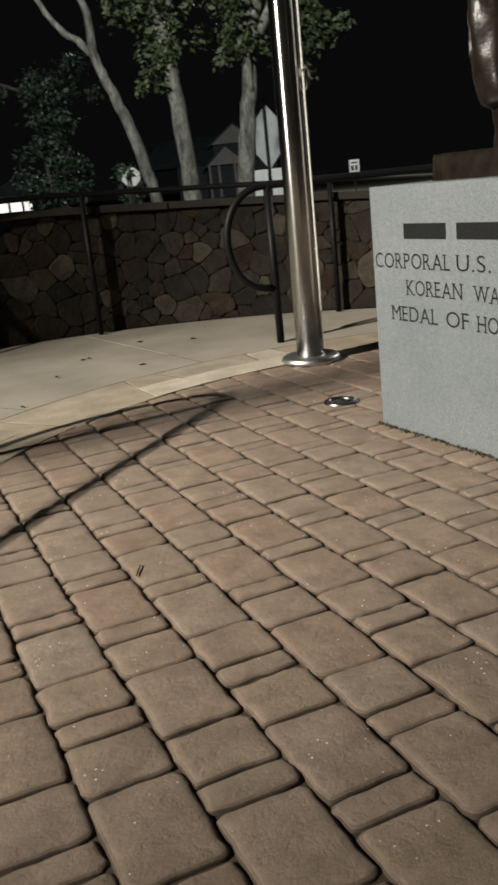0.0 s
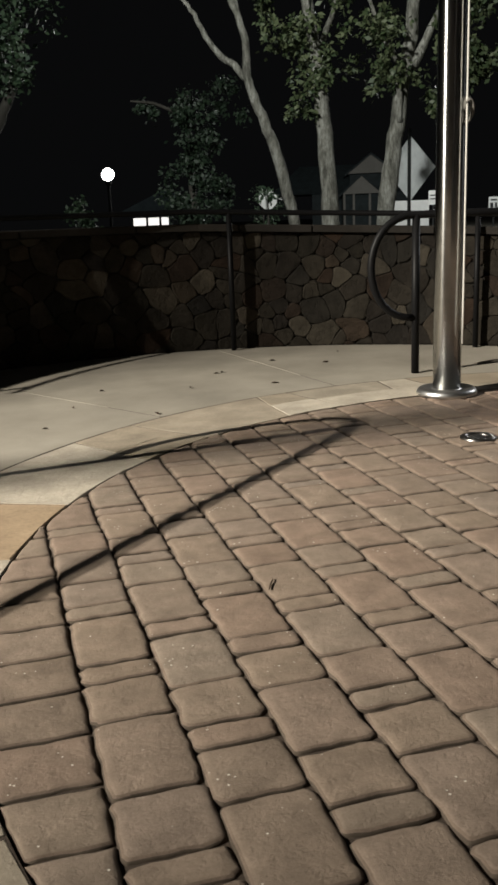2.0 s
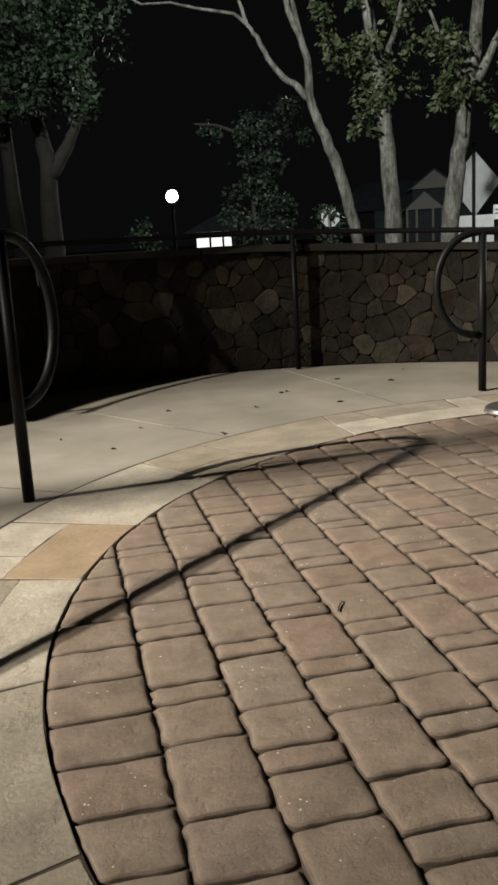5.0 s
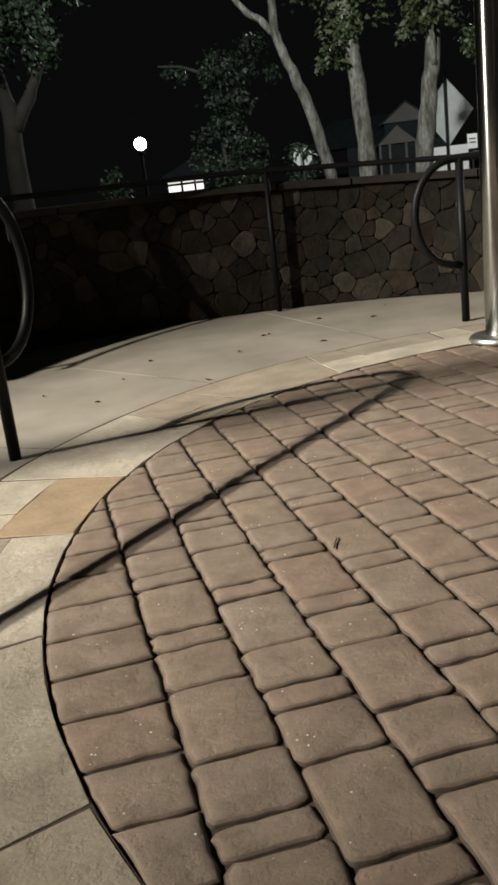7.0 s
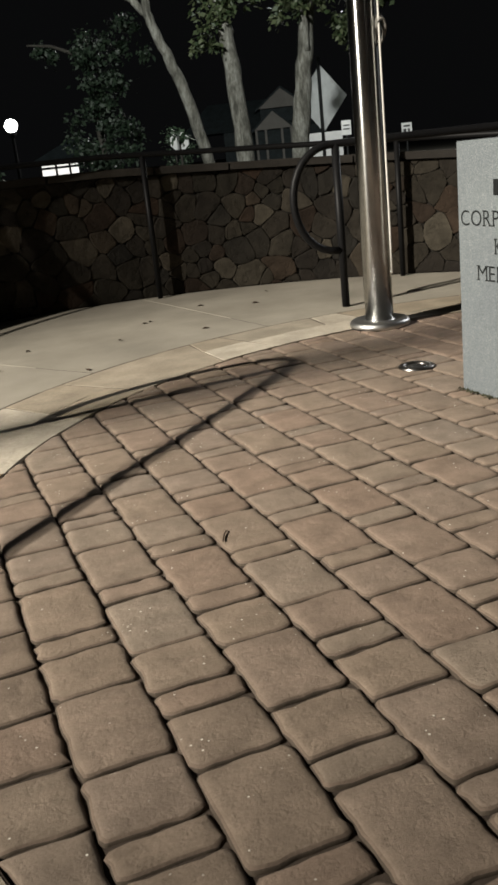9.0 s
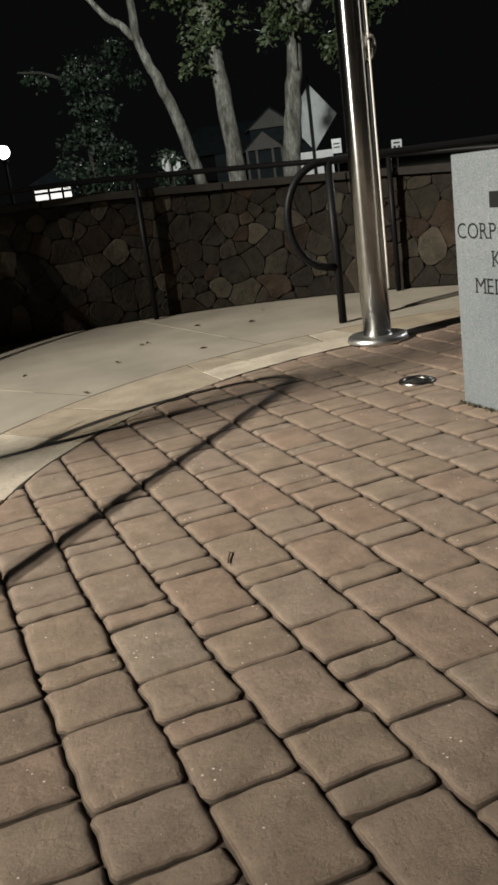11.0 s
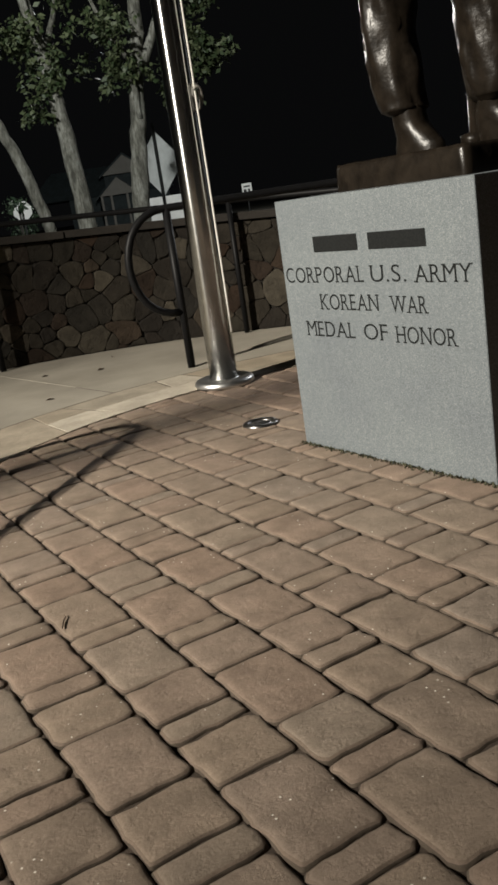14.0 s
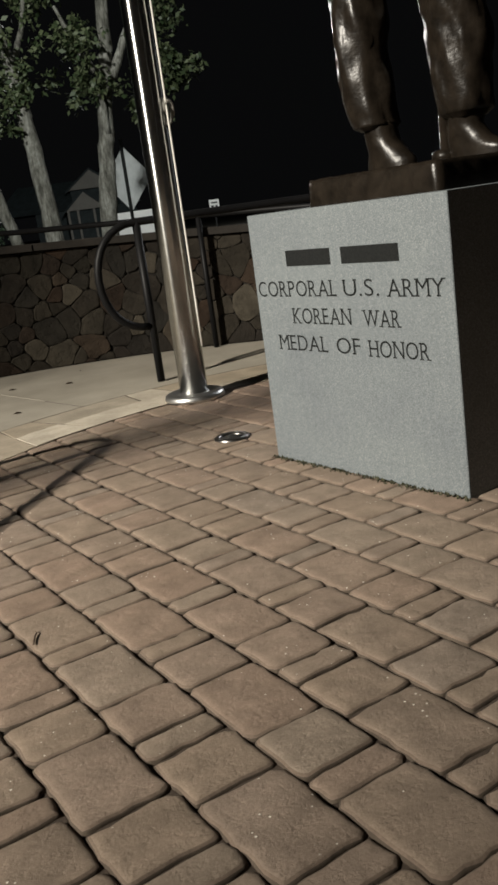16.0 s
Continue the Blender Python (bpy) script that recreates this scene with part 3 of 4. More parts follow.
def hand_rail(post_foot, top, loop_way, run_way, run, low, out, label, posts=(), bend=None):
    ob = thing("handrail", (post_foot[0], post_foot[1], 0), label, "handrail", "handrails of the walk")
    w, r = Vector((*loop_way, 0)).normalized(), Vector((*run_way, 0)).normalized()
    bm = bmesh.new()
    tube(bm, [(0, 0, -0.02), (0, 0, top)], RAIL, 16)
    part("post", bm, BLACK, ob, smooth=True)
    h = (top - low) / 2
    pts = [r * run, r * run * 0.5] if bend is None else [Vector((*p, 0)) for p in bend[::-1]]
    pts = [p + Vector((0, 0, top)) for p in pts] + [Vector((0, 0, top))]
    for k in range(1, 17):
        t = math.pi * k / 16
        pts.append(w * (out * math.sin(t) ** 0.85) + Vector((0, 0, low + h + h * math.cos(t))))
    bm = bmesh.new()
    tube(bm, pts, RAIL * 0.95, 14)
    part("rail", bm, BLACK, ob, "black rail turning back in a loop to the post", smooth=True)
    for p in posts:
        bm = bmesh.new()
        q = r * p if bend is None else Vector((*bend[p], 0))
        tube(bm, [q + Vector((0, 0, -0.02)), q + Vector((0, 0, top))], RAIL, 16)
        part("post", bm, BLACK, ob, smooth=True)
    return ob


hand_rail((-0.295, 3.457), 1.05, (0.56, 0.83), (-0.734, -0.68), 4.0, 0.385, 0.30, "black steel handrail with looped end at the walk's edge", (2.7, 4.0))
# the other one follows the edge of the walk
arc = [polar(3.01, 87 - 4 * k) - Vector((2.387, 4.843, 0)) for k in range(1, 18)]
hand_rail((2.387, 4.843), 0.95, (-1.0, 0.06), (1, 0), 1, 0.34, 0.285, "black steel handrail with looped end beside the flagpole", (8, 16), [(p.x, p.y) for p in arc])

# rail along the wall
ob = thing("wall_handrail", (0, 0, 0), "black steel handrail on posts along the stone wall", "handrail", "handrails of the walk")
bm = bmesh.new()
tube(bm, [polar(wall_r(30 + 2 * k) - 0.09, 30 + 2 * k, wall_top(30 + 2 * k) + 0.085) for k in range(56)], 0.02, 12)
part("rail", bm, BLACK, ob, smooth=True)
for d in (50.0, 74.7, 96.7, 118.5, 138.0):
    bm = bmesh.new()
    tube(bm, [polar(wall_r(d) - 0.09, d, 0.0), polar(wall_r(d) - 0.09, d, wall_top(d) + 0.085)], 0.02, 12)
    part("post", bm, BLACK, ob, smooth=True)

# ---- trees ----


def limb(bm, pts, r0, r1, sides=10, wob=0.0, seed=0):
    rng = random.Random(seed)
    full = []
    for a, b in zip(pts, pts[1:]):
        for k in range(4):
            f = k / 4
            full.append(Vector(a).lerp(Vector(b), f) + Vector((rng.uniform(-wob, wob), rng.uniform(-wob, wob), 0)))
    full.append(Vector(pts[-1]))
    n = len(full) - 1
    tube(bm, full, [(r0 + (r1 - r0) * k / n) * (1 + rng.uniform(-0.05, 0.05)) for k in range(n + 1)], sides)


def crown(name, clumps, count, size, material, parent, seed):
    """Leaves round the middle of each clump: (x, y, z, spread, share)."""
    rng = random.Random(seed)
    verts, faces = [], []
    total = sum(c[4] for c in clumps)
    for x, y, z, spread, share in clumps:
        twigs = [Vector((x, y, z)) + Vector((rng.gauss(0, 1), rng.gauss(0, 1), rng.gauss(0, 0.8))) * spread * 0.5 for _ in range(max(3, int(9 * share)))]
        for _ in range(int(count * share / total)):
            p = rng.choice(twigs) + Vector((rng.gauss(0, 1), rng.gauss(0, 1), rng.gauss(0, 1) - 0.3)) * spread * 0.2
            u = Vector((rng.gauss(0, 1), rng.gauss(0, 1), rng.gauss(-0.5, 0.7))).normalized()
            v = u.orthogonal().normalized()
            v = (v * math.cos(rng.uniform(0, 6)) + u.cross(v) * math.sin(rng.uniform(0, 6))).normalized()
            l = size * rng.uniform(0.6, 1.25)
            i = len(verts)
            verts += [p, p + u * l * 0.45 + v * l * 0.28, p + u * l, p + u * l * 0.45 - v * l * 0.28]
            faces.append((i, i + 1, i + 2, i + 3))
    return obj(name, verts, faces, material, parent)


def tree(label, limbs, clumps, leaves, size, bark, leaf, seed, group="trees beyond the wall"):
    ob = thing("tree", (0, 0, 0), label, "tree", group)
    bm = bmesh.new()
    for k, (pts, r0, r1) in enumerate(limbs):
        limb(bm, pts, r0, r1, 12, 0.012, seed + k)
    part("trunk", bm, bark, ob, smooth=True)
    if clumps:
        crown("crown", clumps, leaves, size, leaf, ob, seed)
    return ob


tree("slender leaning pale-barked tree with a forked trunk",
     [([(4.74, 13.3, -0.15), (4.53, 13.3, 1.14), (4.31, 13.3, 1.93), (4.14, 13.3, 2.36), (3.99, 13.3, 2.72), (3.88, 13.3, 2.99), (3.90, 13.3, 3.42), (3.81, 13.3, 3.75), (3.64, 13.35, 4.18), (3.5, 13.4, 5.2), (3.4, 13.5, 6.5)], 0.092, 0.03),
      ([(3.90, 13.3, 2.95), (3.72, 13.4, 3.17), (3.54, 13.45, 3.29), (3.33, 13.5, 3.57), (3.22, 13.5, 3.82), (3.07, 13.5, 4.02), (2.9, 13.5, 4.5), (2.75, 13.5, 5.4)], 0.055, 0.018),
      ([(3.08, 13.5, 4.0), (2.87, 13.5, 4.18), (2.34, 13.5, 4.25), (1.94, 13.5, 4.33), (1.54, 13.5, 4.31), (1.0, 13.6, 4.6)], 0.028, 0.01),
      ([(3.84, 13.3, 3.6), (3.7, 13.4, 4.5), (3.9, 13.5, 5.6)], 0.04, 0.015)],
     [(3.6, 13.4, 5.6, 0.9, 1), (2.9, 13.5, 5.8, 0.8, 1), (4.1, 13.7, 4.3, 0.35, 0.4), (4.55, 13.4, 3.5, 0.4, 0.5)], 1700, 0.10, BARK, LEAF, 21)
tree("straight pale-barked tree with sparse leafy lower branches",
     [([(5.08, 12.95, -0.15), (5.04, 12.95, 1.1), (4.98, 12.95, 1.95), (4.91, 12.95, 2.75), (4.84, 12.95, 3.33), (4.75, 12.97, 3.75), (4.68, 13.0, 4.5), (4.6, 13.0, 5.6), (4.5, 13.0, 7.0)], 0.14, 0.05),
      ([(5.0, 12.94, 2.6), (4.86, 12.9, 3.1), (4.72, 12.85, 3.7), (4.6, 12.8, 4.4)], 0.05, 0.02),
      ([(4.9, 12.98, 3.3), (5.15, 12.95, 3.9), (5.3, 12.9, 4.6)], 0.05, 0.02)],
     [(4.72, 12.8, 3.0, 0.32, 1.3), (4.62, 12.85, 3.5, 0.38, 1.2), (5.35, 13.1, 4.3, 0.45, 1.2), (4.5, 13.1, 4.6, 0.4, 1.0), (4.7, 13.0, 5.6, 0.8, 1.6), (4.55, 12.9, 2.45, 0.22, 0.3)], 2700, 0.10, BARK, LEAF, 31)
tree("thick pale-barked tree with a leafy crown and a broken stub",
     [([(5.66, 12.5, -0.15), (5.75, 12.5, 1.12), (5.85, 12.5, 1.75), (5.92, 12.5, 2.18), (6.03, 12.5, 2.88), (6.12, 12.46, 3.4), (6.2, 12.4, 4.6), (6.25, 12.3, 6.4)], 0.145, 0.07),
      ([(5.92, 12.42, 2.25), (5.89, 12.37, 2.7), (5.88, 12.33, 3.12)], 0.045, 0.035),
      ([(6.14, 12.44, 3.0), (6.4, 12.4, 3.5), (6.7, 12.3, 4.1)], 0.08, 0.03),
      ([(6.05, 12.45, 2.9), (5.7, 12.5, 3.4), (5.5, 12.6, 4.0)], 0.06, 0.02)],
     [(5.75, 12.4, 2.95, 0.35, 1.0), (5.5, 12.5, 3.5, 0.45, 1.2), (6.55, 12.2, 2.55, 0.3, 1.2), (6.75, 12.25, 3.1, 0.42, 1.5), (6.95, 12.1, 3.0, 0.26, 0.8), (6.9, 12.1, 3.8, 0.5, 1.3), (6.2, 12.6, 5.0, 0.7, 1.8)], 4300, 0.10, BARK, LEAF, 41)
tree("dim broad tree with a dense dark crown",
     [([(0.05, 15.9, -0.15), (0.0, 15.91, 1.4), (0.05, 15.9, 2.5), (-0.1, 15.9, 3.4), (-0.4, 15.9, 4.6)], 0.2, 0.08),
      ([(0.05, 15.9, 2.2), (0.4, 15.9, 2.7), (0.68, 15.89, 3.2), (0.9, 15.8, 4.0)], 0.13, 0.04),
      ([(-0.55, 15.8, -0.15), (-0.55, 15.8, 1.4), (-0.6, 15.8, 3.2)], 0.17, 0.1)],
     [(-0.3, 15.4, 3.9, 0.75, 2), (0.35, 15.4, 3.7, 0.55, 1.5), (0.1, 15.3, 4.8, 0.9, 2), (-0.6, 15.4, 3.3, 0.4, 1), (0.85, 15.5, 4.6, 0.6, 1), (-1.2, 15.5, 4.4, 0.8, 1.5)], 7500, 0.11, BARK_DARK, LEAF_DARK, 51)
tree("small dark evergreen tree with drooping foliage",
     [([(4.0, 17.5, -0.15), (3.95, 17.45, 1.6), (3.9, 17.4, 3.3)], 0.1, 0.04), ([(3.9, 17.4, 2.9), (3.3, 17.5, 3.15), (2.87, 17.6, 3.2)], 0.04, 0.015)],
     [(3.95, 17.1, 3.0, 0.42, 1.2), (4.2, 17.1, 2.5, 0.45, 1.5), (3.95, 17.1, 1.9, 0.4, 1.2), (4.3, 17.1, 1.5, 0.4, 1), (3.2, 17.5, 3.1, 0.3, 0.5), (4.5, 17.2, 3.2, 0.35, 0.8), (4.0, 17.1, 1.0, 0.5, 1.4), (3.5, 17.2, 1.3, 0.4, 0.8)], 4600, 0.10, BARK_DARK, LEAF_DIM, 61)
for x, y, z, s, c in ((1.8, 17.7, 1.1, 0.3, 900), (4.27, 13.65, 1.3, 0.16, 110), (9.3, 30.0, 1.6, 0.6, 900)):
    ob = thing("shrub", (0, 0, 0), "low dark leafy shrub beyond the wall", "shrub", "shrubs beyond the wall")
    bm = bmesh.new()
    tube(bm, [(x, y, -0.16), (x, y, z)], [0.03, 0.01], 8)
    part("stem", bm, BARK_DARK, ob)
    crown("crown", [(x, y, z, s, 1), (x, y, z * 0.55, s * 1.1, 1)], c, 0.09, LEAF_DARK, ob, int(x * 10))

# ---- signs and far things ----


def sign_plate(kind, centre, yaw, outline, post_top, label, face=SIGN_BACK, marks=(), front=-1):
    """A plate on a post. The plate's outline lies in its own upright plane."""
    ob = thing(kind, (*centre[:2], 0), label, "road sign", "road signs", turn=yaw)
    bm = bmesh.new()
    lo = [bm.verts.new((x, 0.0, centre[2] + z)) for x, z in outline]
    hi = [bm.verts.new((x, 0.004, centre[2] + z)) for x, z in outline]
    bm.faces.new(lo)
    bm.faces.new(hi[::-1])
    for k in range(len(lo)):
        bm.faces.new((lo[k], lo[(k + 1) % len(lo)], hi[(k + 1) % len(lo)], hi[k]))
    part("plate", bm, face, ob)
    bm = bmesh.new()
    box(bm, -0.024, -0.05 if front < 0 else 0.01, -0.16, 0.024, -0.004 if front < 0 else 0.05, post_top, 0.004)
    part("post", bm, SIGN_POST, ob, "dark perforated steel post")
    for x0, z0, x1, z1 in marks:
        bm = bmesh.new()
        box(bm, x0, -0.003, centre[2] + z0, x1, -0.0008, centre[2] + z1)
        part("mark", bm, INK, ob)
    return ob


D = 0.56
sign_plate("diamond_sign", (7.38, 15.0, 1.73), -66, [(-D, 0), (0, -D), (D, 0), (0, D)], 2.42, "bare aluminium back of a diamond road sign on a dark post")
sign_plate("octagon_sign", (9.0, 28.5, 1.55), -18, [(0.31 * math.cos(radians(22.5 + 45 * k)), 0.31 * math.sin(radians(22.5 + 45 * k))) for k in range(8)], 1.85, "white octagonal road sign half hidden by twigs", WHITE)
sign_plate("notice_sign", (15.6, 25.7, 1.17), -31, [(-0.16, -0.2), (0.16, -0.2), (0.16, 0.2), (-0.16, 0.2)], 1.3, "small white square notice sign with dark marks", WHITE, ((-0.1, 0.08, 0.1, 0.13), (-0.11, -0.13, -0.02, 0.02), (0.03, -0.13, 0.1, 0.02)), 1)
sign_plate("notice_sign", (13.95, 26.6, 1.42), -28, [(-0.15, -0.22), (0.15, -0.22), (0.15, 0.22), (-0.15, 0.22)], 1.5, "small white square notice sign with dark marks", WHITE, ((-0.1, 0.05, 0.1, 0.09), (-0.1, -0.06, 0.1, -0.02)), 1)

# white trailer under the diamond sign, far across the road
ob = thing("trailer", (15.6, 31.9, 0), "low white box trailer parked across the road", "trailer", turn=-27)
bm = bmesh.new()
box(bm, -0.85, -0.5, 0.35, 0.85, 0.5, 1.42, 0.03)
part("body", bm, WHITE, ob)
for x in (-0.55, 0.55):
    bm = bmesh.new()
    tube(bm, [(x, -0.55, 0.09), (x, 0.55, 0.09)], 0.25, 20)
    part("wheel", bm, BLACK, ob)

# globe street lamp
LX, LY = 3.48, 25.7
ob = thing("globe_lamp", (LX, LY, 0), "glowing white globe lamp on a dark post", "street lamp")
bm = bmesh.new()
bmesh.ops.create_uvsphere(bm, u_segments=24, v_segments=16, radius=0.17, matrix=Matrix.Translation((0, 0, 2.31)))
part("globe", bm, glow("lamp_globe", (1.0, 0.98, 0.94), 16.0), ob, "glowing white globe", smooth=True)
bm = bmesh.new()
lathe(bm, [(0.09, -0.16), (0.09, 0.3), (0.05, 0.4), (0.04, 1.99), (0.1, 2.07), (0.1, 2.12)], 16)
part("post", bm, BLACK, ob)

# open shelter far off; its back wall glows itself instead of being lit
ob = thing("picnic_shelter", (8.85, 48.9, 0), "open park shelter with a pale glowing back wall and a low roof", "shelter", turn=-11)
bm = bmesh.new()
box(bm, -0.95, 0.4, 0.7, 0.95, 0.5, 1.5)
part("back_wall", bm, glow("glowing_wall", (1.0, 0.98, 0.92), 1.1), ob, "back wall with a glow of its own in place of lamplight")
for x in (-1.0, -0.2, 0.5, 1.0):
    bm = bmesh.new()
    box(bm, x - 0.06, -0.5, -0.15, x + 0.06, -0.4, 1.56)
    part("post", bm, BLACK, ob)
bm = bmesh.new()
box(bm, -1.0, -0.45, 1.24, 1.0, -0.4, 1.36)
part("rail", bm, BLACK, ob)
bm = bmesh.new()
v = [bm.verts.new(p) for p in ((-1.6, -1, 1.55), (2.6, -1, 1.55), (2.6, 1, 1.55), (-1.6, 1, 1.55), (0.6, 0, 2.6), (1.1, 0, 2.6))]
for f in ((0, 1, 5, 4), (1, 2, 5), (2, 3, 4, 5), (3, 0, 4), (3, 2, 1, 0)):
    bm.faces.new([v[i] for i in f])
part("roof", bm, ROOF, ob)

# house with two front gables
ob = thing("house", (40.0, 91.0, 0), "pale two-gabled house with a dark roof across the road", "house", turn=-23)


def gable(x0, x1, y, z0, eave, apex, back):
    xm = (x0 + x1) / 2
    bm = bmesh.new()
    f = [bm.verts.new(p) for p in ((x0, y, eave), (x1, y, eave), (xm, y, apex))]
    g = [bm.verts.new((p.co.x, back, p.co.z)) for p in f]
    bm.faces.new(f)
    bm.faces.new(g[::-1])
    for k in range(3):
        bm.faces.new((f[k], g[k], g[(k + 1) % 3], f[(k + 1) % 3]))
    part("gable_wall", bm, SIDING, ob, "pale siding")
    # the roof's dark colour on this wall stands for shade under the eaves
    bm = bmesh.new()
    box(bm, x0 + 0.15, y + 0.9, z0, x1 - 0.15, back - 0.1, eave - 0.01)
    part("wall", bm, ROOF, ob, "wall under the gable, coloured dark for eave shade")
    bm = bmesh.new()
    for s in (-1, 1):
        xe = x0 - 0.35 if s < 0 else x1 + 0.35
        drop = (apex - eave) * 0.35 / (xm - x0)
        lo = [(xe, y - 0.4, eave - drop), (xm, y - 0.4, apex + 0.02), (xm, back, apex + 0.02), (xe, back, eave - drop)]
        a = [bm.verts.new(p) for p in lo]
        b = [bm.verts.new((p[0], p[1], p[2] + 0.2)) for p in lo]
        bm.faces.new(a)
        bm.faces.new(b[::-1])
        for k in range(4):
            bm.faces.new((a[k], a[(k + 1) % 4], b[(k + 1) % 4], b[k]))
    part("roof", bm, ROOF, ob, "dark shingle roof")


gable(-2.6, 1.5, 0.0, -0.15, 3.2, 5.0, 7.0)
gable(-2.0, 3.0, 3.0, -0.15, 5.4, 7.3, 12.0)
bm = bmesh.new()
box(bm, -6.0, 3.5, -0.15, 5.0, 12, 3.4)
part("wall", bm, ROOF, ob)
bm = bmesh.new()
v = [bm.verts.new(p) for p in ((-10.6, 3, 3.4), (5.6, 3, 3.4), (5.6, 12.5, 3.4), (-10.6, 12.5, 3.4), (-7.6, 7.7, 6.6), (3.5, 7.7, 6.6))]
for f in ((0, 1, 5, 4), (1, 2, 5), (2, 3, 4, 5), (3, 0, 4), (3, 2, 1, 0)):
    bm.faces.new([v[i] for i in f])
part("roof", bm, ROOF, ob, "dark shingle roof")
for x in (-2.4, -1.4, 0.3, 1.3):
    bm = bmesh.new()
    box(bm, x - 0.12, -0.3, -0.15, x + 0.12, -0.06, 3.2)
    part("porch_post", bm, SIDING, ob)
# ---- small litter on the floor ----
twig = thing("twig", (0.540, 2.030, 0.0025), "short curled dry twig lying on a paver", "twig")
bm = bmesh.new()
tube(bm, [(-0.008, -0.03, 0.0), (0.0, -0.01, 0.0), (0.01, 0.01, 0.0005), (0.02, 0.025, 0.001), (0.02, 0.038, 0.001)], [0.002, 0.0022, 0.002, 0.0016, 0.0008], 7)
part("stem", bm, DEBRIS, twig)
rng = random.Random(77)
for x, y in ((0.278, 4.71), (0.675, 4.36), (0.492, 5.14), (1.264, 5.417), (1.31, 5.44), (1.498, 4.913), (2.05, 5.5), (2.6, 5.3), (1.75, 5.75), (2.3, 5.9), (2.75, 5.1), (0.1, 4.25), (-0.15, 4.6), (1.0, 5.0)):
    ob = thing("dead_leaf", (x, y, 0.002), "small curled brown dead leaf on the concrete", "leaf", "dead leaves on the walk", turn=rng.uniform(0, 360))
    s = rng.uniform(0.014, 0.03)
    v = [(-s, 0, 0.002), (0, -s * 0.5, 0.008), (s, 0, 0.003), (0, s * 0.5, 0.01), (0, 0, 0.0)]
    obj("blade", v, [(0, 1, 4), (1, 2, 4), (2, 3, 4), (3, 0, 4)], DEBRIS, ob)

# ---- flagstones round the pavers ----
rng = random.Random(9)


def flag_piece(r0, r1, a0, a1, material, k0=0.0, k1=0.0):
    """One stone between two radii and two joints, which lean by k0 and k1 degrees across the border."""
    poly = []
    n = max(2, int((a1 - a0) / 2.5))
    lean = lambda r, k: k * (r - R_PAVE) / (R_FLAG - R_PAVE)
    for r, ks in ((r1, range(n + 1)), (r0, range(n, -1, -1))):
        b0, b1 = a0 + lean(r, k0), a1 + lean(r, k1)
        for k in ks:
            p = polar(r, b0 + (b1 - b0) * k / n)
            poly.append((p.x, p.y))
    if area(poly) < 0:
        poly = poly[::-1]
    jag = [(p[0] + rng.uniform(-0.003, 0.003), p[1] + rng.uniform(-0.003, 0.003)) for p in poly]
    v, f = slab(jag, rng.uniform(0.0004, 0.0022), 0.05, 0.0025, 0.0006, rng)
    return obj("flagstone", v, f, material, pave)


A, K0 = -60.0, 0.0
while A < 299:
    w = rng.uniform(8, 17)
    if 140 < A < 150:
        w = 160.5 - A
    b, K1 = min(A + w, 300), rng.uniform(-4.0, 4.0)
    g = 0.09
    tone = rng.choice([FLAG, FLAG, FLAG, FLAG_WHITE])
    tan = A <= 155 < b
    r0, r1 = R_PAVE + 0.005, R_FLAG - 0.004
    if tan or rng.random() < 0.6:
        m = (0.52 if tan else rng.uniform(0.35, 0.65)) * (r1 - r0) + r0
        cut = A + (b - A) * rng.uniform(0.35, 0.65)
        flag_piece(r0, m - 0.0015, A + g, b - g, FLAG_TAN if tan else tone, K0, K1)
        if tan or (rng.random() < 0.6 and b - cut > 3 and cut - A > 3):
            kc = rng.uniform(-3, 3)
            flag_piece(m + 0.0015, r1, A + g, cut - g, FLAG_WHITE if tan else rng.choice([FLAG, FLAG_WHITE]), K0, kc)
            flag_piece(m + 0.0015, r1, cut + g, b - g, FLAG_WHITE if tan else FLAG, kc, K1)
        else:
            flag_piece(m + 0.0015, r1, A + g, b - g, FLAG, K0, K1)
    else:
        flag_piece(r0, r1, A + g, b - g, tone, K0, K1)
    A, K0 = b, K1

# ---- pavers, course by course ----
W = 0.1735
XS, S, L = 0.079, 0.163, 0.246
EVEN, ODD = [S, L, S, XS, L, XS], [S, XS, S, L, XS, L]
PERIOD = 2 * (XS + S + L)
rng = random.Random(4)
shared, rest_v, rest_f = {}, [], []


def worn(poly, rng, step, depth):
    """Break an outline into short, slightly ragged stretches."""
    out = []
    for i in range(len(poly)):
        a, b = Vector(poly[i]), Vector(poly[(i + 1) % len(poly)])
        n = max(1, round((b - a).length / step))
        out += [tuple(a + (b - a) * (k / n) + Vector((rng.gauss(0, depth), rng.gauss(0, depth)))) for k in range(n)]
    return out


def paver_outline(x0, y0, x1, y1, g=0.0003, h=0.0025):
    return rounded([(x0 + g, y0 + h), (x1 - g, y0 + h), (x1 - g, y1 - h), (x0 + g, y1 - h)], 0.015)


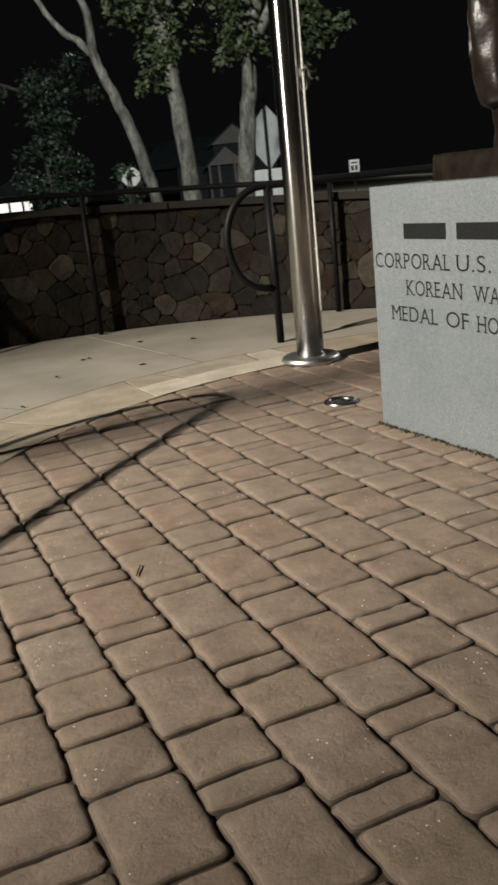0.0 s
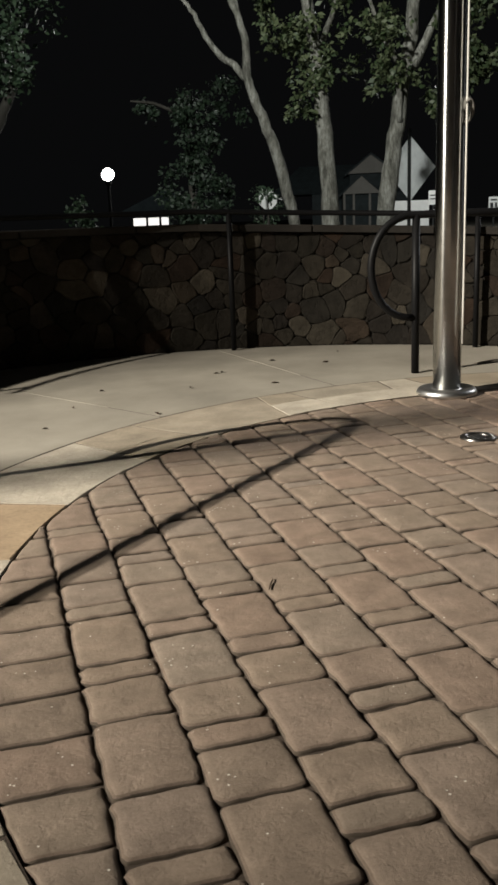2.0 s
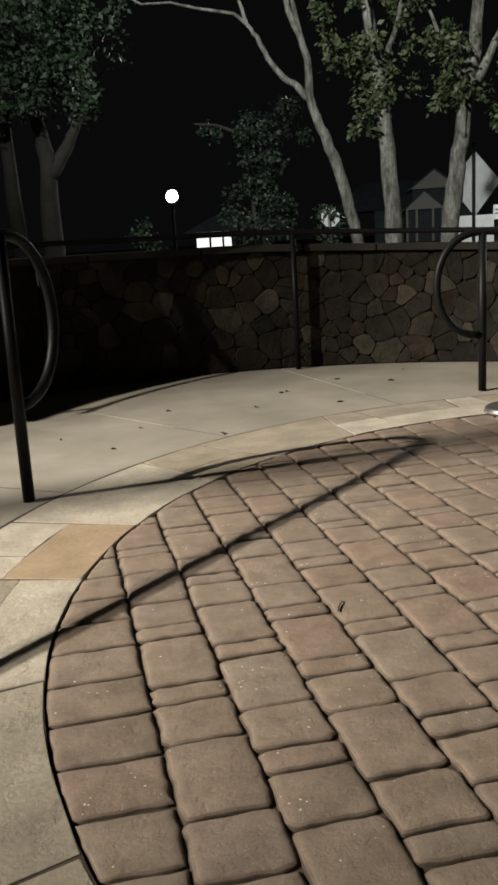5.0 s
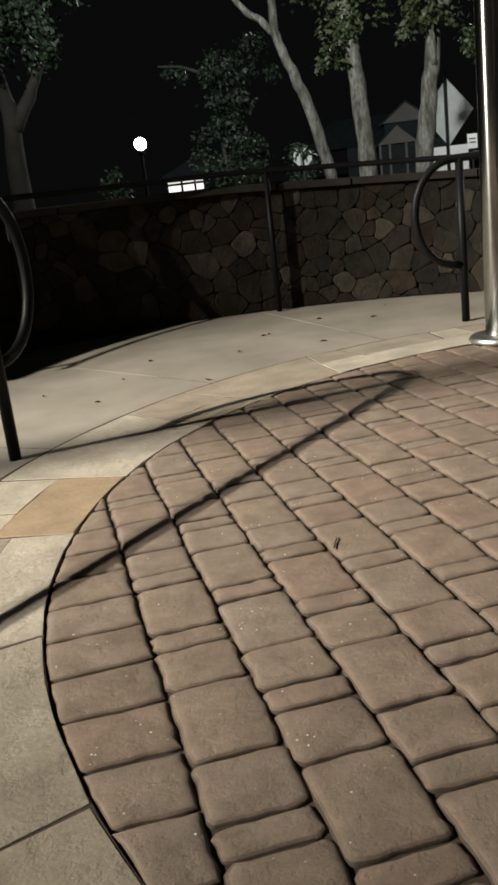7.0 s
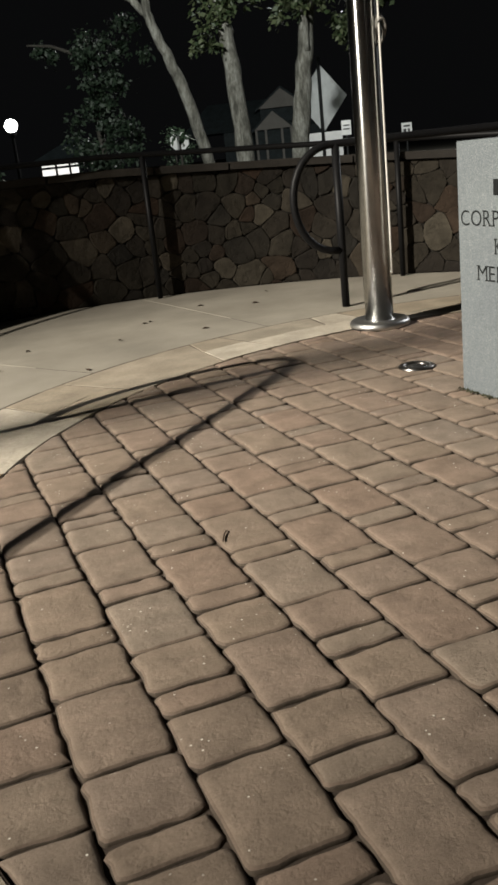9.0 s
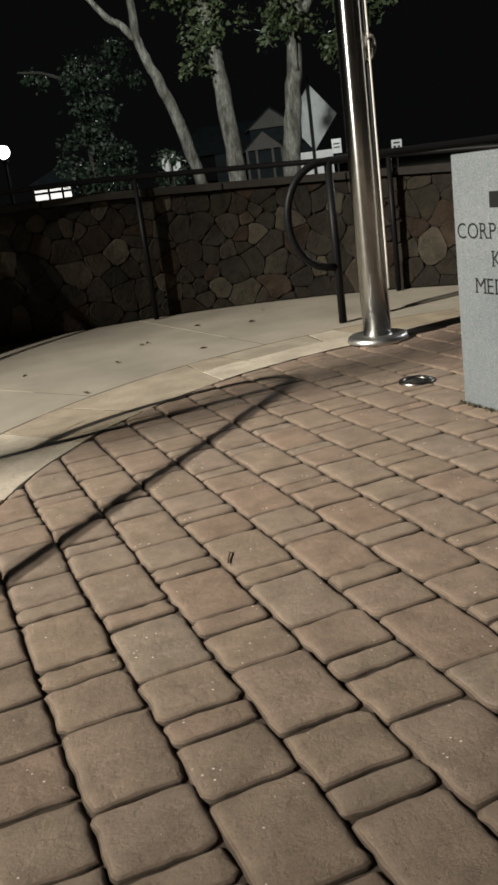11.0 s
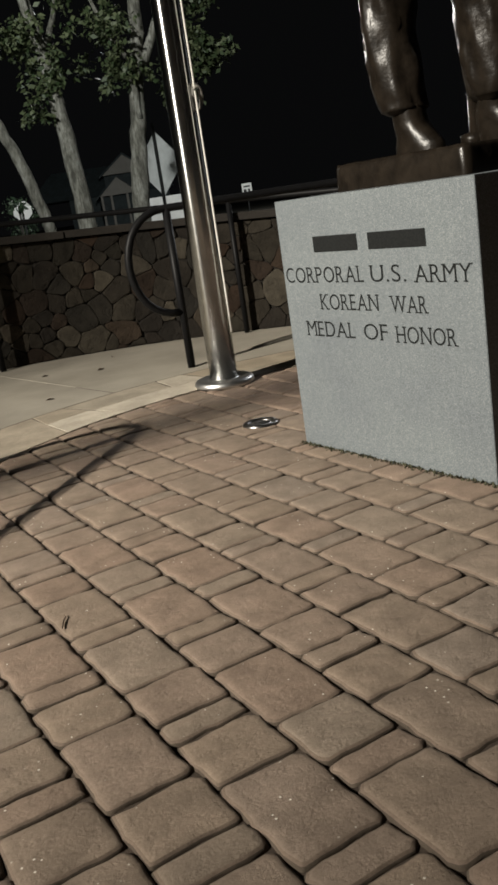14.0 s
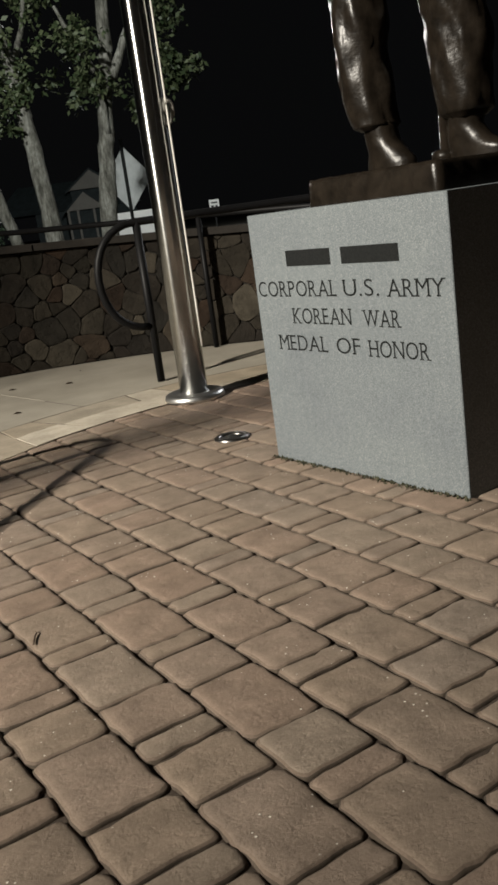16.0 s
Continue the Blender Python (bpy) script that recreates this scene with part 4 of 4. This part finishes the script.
for k in range(-1, 28):
    x0, x1 = (k * W if k >= 0 else -0.27), (k + 1) * W
    seq = EVEN if k % 2 == 0 else ODD
    start = 2.08 + 0.0072 * k if k % 2 == 0 else 2.162 + 0.0078 * k     # where the pattern of the course begins anew
    tight = (0.997 - 0.005 * min(k, 9)) / PERIOD                        # the courses close up a little towards the near rim
    if k == -1:
        seq, start, tight = [0.1705], 2.159, 1.0
    run, i = -len(seq) * 30 * 0.1705 if k == -1 else -3 * PERIOD, 0
    while start + run < CY + R_PAVE:
        y0, y1 = (start + q * (tight if q < 0 else 1.0) for q in (run, run + seq[i % len(seq)]))
        run, i = run + seq[i % len(seq)], i + 1
        far = max(math.hypot(px - CX, py - CY) for px in (x0, x1) for py in (y0, y1))
        nearest = math.hypot(max(x0, min(CX, x1)) - CX, max(y0, min(CY, y1)) - CY)
        if nearest > R_PAVE - 0.02:
            continue
        dz, tilt = rng.uniform(-0.0015, 0.002), (rng.uniform(-0.006, 0.006), rng.uniform(-0.006, 0.006))
        mid = ((x0 + x1) / 2, (y0 + y1) / 2)
        close = mid[1] > 0.55 and mid[0] < 2.05
        if far <= R_PAVE and close:
            l = y1 - y0
            key = (round(l, 2), rng.randrange(7))
            if key not in shared:
                r2 = random.Random(int(key[0] * 1000) * 10 + key[1])
                o = worn(paver_outline(-W / 2, -l / 2, W / 2, l / 2), r2, 0.028, 0.0023)
                me = paver_mesh(o, 0.0, r2)
                shared[key] = me
            ob = new("paver", shared[key])
            ob.matrix_world = Matrix.LocRotScale((mid[0], mid[1], dz), Euler((*tilt, rng.uniform(-0.008, 0.008))), None)
            ob.parent = pave
            continue
        poly = [(x0 + 0.0028, y0 + 0.0028), (x1 - 0.0028, y0 + 0.0028), (x1 - 0.0028, y1 - 0.0028), (x0 + 0.0028, y1 - 0.0028)]
        if far > R_PAVE:
            am = math.degrees(math.atan2(mid[1] - CY, mid[0] - CX))
            for da in (-8, -5, -2.5, 0, 2.5, 5, 8):
                n = Vector((math.cos(radians(am + da)), math.sin(radians(am + da))))
                poly = clip(poly, lambda q: R_PAVE - (q[0] - CX) * n.x - (q[1] - CY) * n.y)
            poly = tidy(poly)
        else:
            poly = rounded(poly, 0.013)
        if len(poly) < 3 or area(poly) < 0.0006:
            continue
        if close:
            new("paver", paver_mesh(worn(poly, rng, 0.03, 0.0018), dz, rng)).parent = pave
        else:
            v, f, _ = pillow(poly, dz, rng)
            n = len(rest_v)
            rest_v += v
            rest_f += [tuple(n + q for q in t) for t in f]
tagged(obj("pavers", rest_v, rest_f, PAVER, pave), "tumbled tan pavers", kind="stuff")

# ---- stones of the wall ----
rng = random.Random(14)
A_LO, A_HI = 60.0, 130.0
R_MEAN = 4.5
SPAN = radians(A_HI - A_LO) * R_MEAN


def uneven(u, z):
    a = noise.noise(Vector((u * 6.1, z * 6.1, 3.1))) + 0.6 * noise.noise(Vector((u * 15.0, z * 15.0, 8.4)))
    b = noise.noise(Vector((u * 6.0, z * 6.0, 17.7))) + 0.6 * noise.noise(Vector((u * 14.0, z * 14.0, 28.4)))
    return u + 0.034 * a, z + 0.03 * b


def wall_stone(cell):
    """One stone of the wall from its outline along the wall and up it."""
    cell = cell if area(cell) > 0 else cell[::-1]
    cell = shrink(cell, rng.uniform(0.0005, 0.0045))
    if len(cell) < 3 or area(cell) < 0.0015:
        return
    cell = rounded(tidy(cell, 0.015), rng.uniform(0.008, 0.03))
    fine_cell = []
    for p, q in zip(cell, cell[1:] + cell[:1]):
        n = max(1, round(math.hypot(q[0] - p[0], q[1] - p[1]) / 0.035))
        fine_cell += [(p[0] + (q[0] - p[0]) * k / n, p[1] + (q[1] - p[1]) * k / n) for k in range(n)]
    cell = [uneven(*p) for p in fine_cell]
    cu = sum(p[0] for p in cell) / len(cell)
    top = wall_top(A_HI - math.degrees(cu / R_MEAN)) - 0.056
    cell = tidy(clip(clip(cell, lambda p: top - p[1]), lambda p: p[1] - 0.003), 0.004)
    if len(cell) < 4 or area(cell) < 0.001:
        return
    cz = sum(p[1] for p in cell) / len(cell)
    v, f = slab(cell, 0.0, 0.05, 0.006, 0.002, rng)
    proud, lean_u, lean_z = rng.uniform(0.0, 0.008), rng.uniform(-0.03, 0.03), rng.uniform(-0.03, 0.03)
    out = []
    for p, q, h in v:
        ang = A_HI - math.degrees(p / R_MEAN)
        out.append(polar(wall_r(ang) - 0.004 - (proud + lean_u * (p - cu) + lean_z * (q - cz) + h if h > -0.04 else h), ang, min(top + 0.002, max(q, 0.002))))
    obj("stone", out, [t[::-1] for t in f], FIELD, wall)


seeds = []
for _ in range(6000):
    p = (rng.uniform(-0.1, SPAN + 0.1), rng.uniform(-0.04, 0.96))
    near = (0.075, 0.115, 0.165)[int(2.99 * min(1.0, max(0.0, 0.5 + 0.9 * noise.noise(Vector((p[0] * 3.1, p[1] * 3.1, 5.0))))))]
    if all(math.hypot(p[0] - q[0], (p[1] - q[1]) * 0.9) > near for q in seeds):
        seeds.append(p)
for p in seeds:
    cell = [(p[0] - 0.24, p[1] - 0.22), (p[0] + 0.24, p[1] - 0.22), (p[0] + 0.24, p[1] + 0.22), (p[0] - 0.24, p[1] + 0.22)]
    for q in seeds:
        if q is not p and math.hypot(q[0] - p[0], q[1] - p[1]) < 0.7:
            m, d = ((p[0] + q[0]) / 2, (p[1] + q[1]) / 2), (p[0] - q[0], p[1] - q[1])
            cell = clip(cell, lambda w: (w[0] - m[0]) * d[0] + (w[1] - m[1]) * d[1])
    wall_stone(cell)
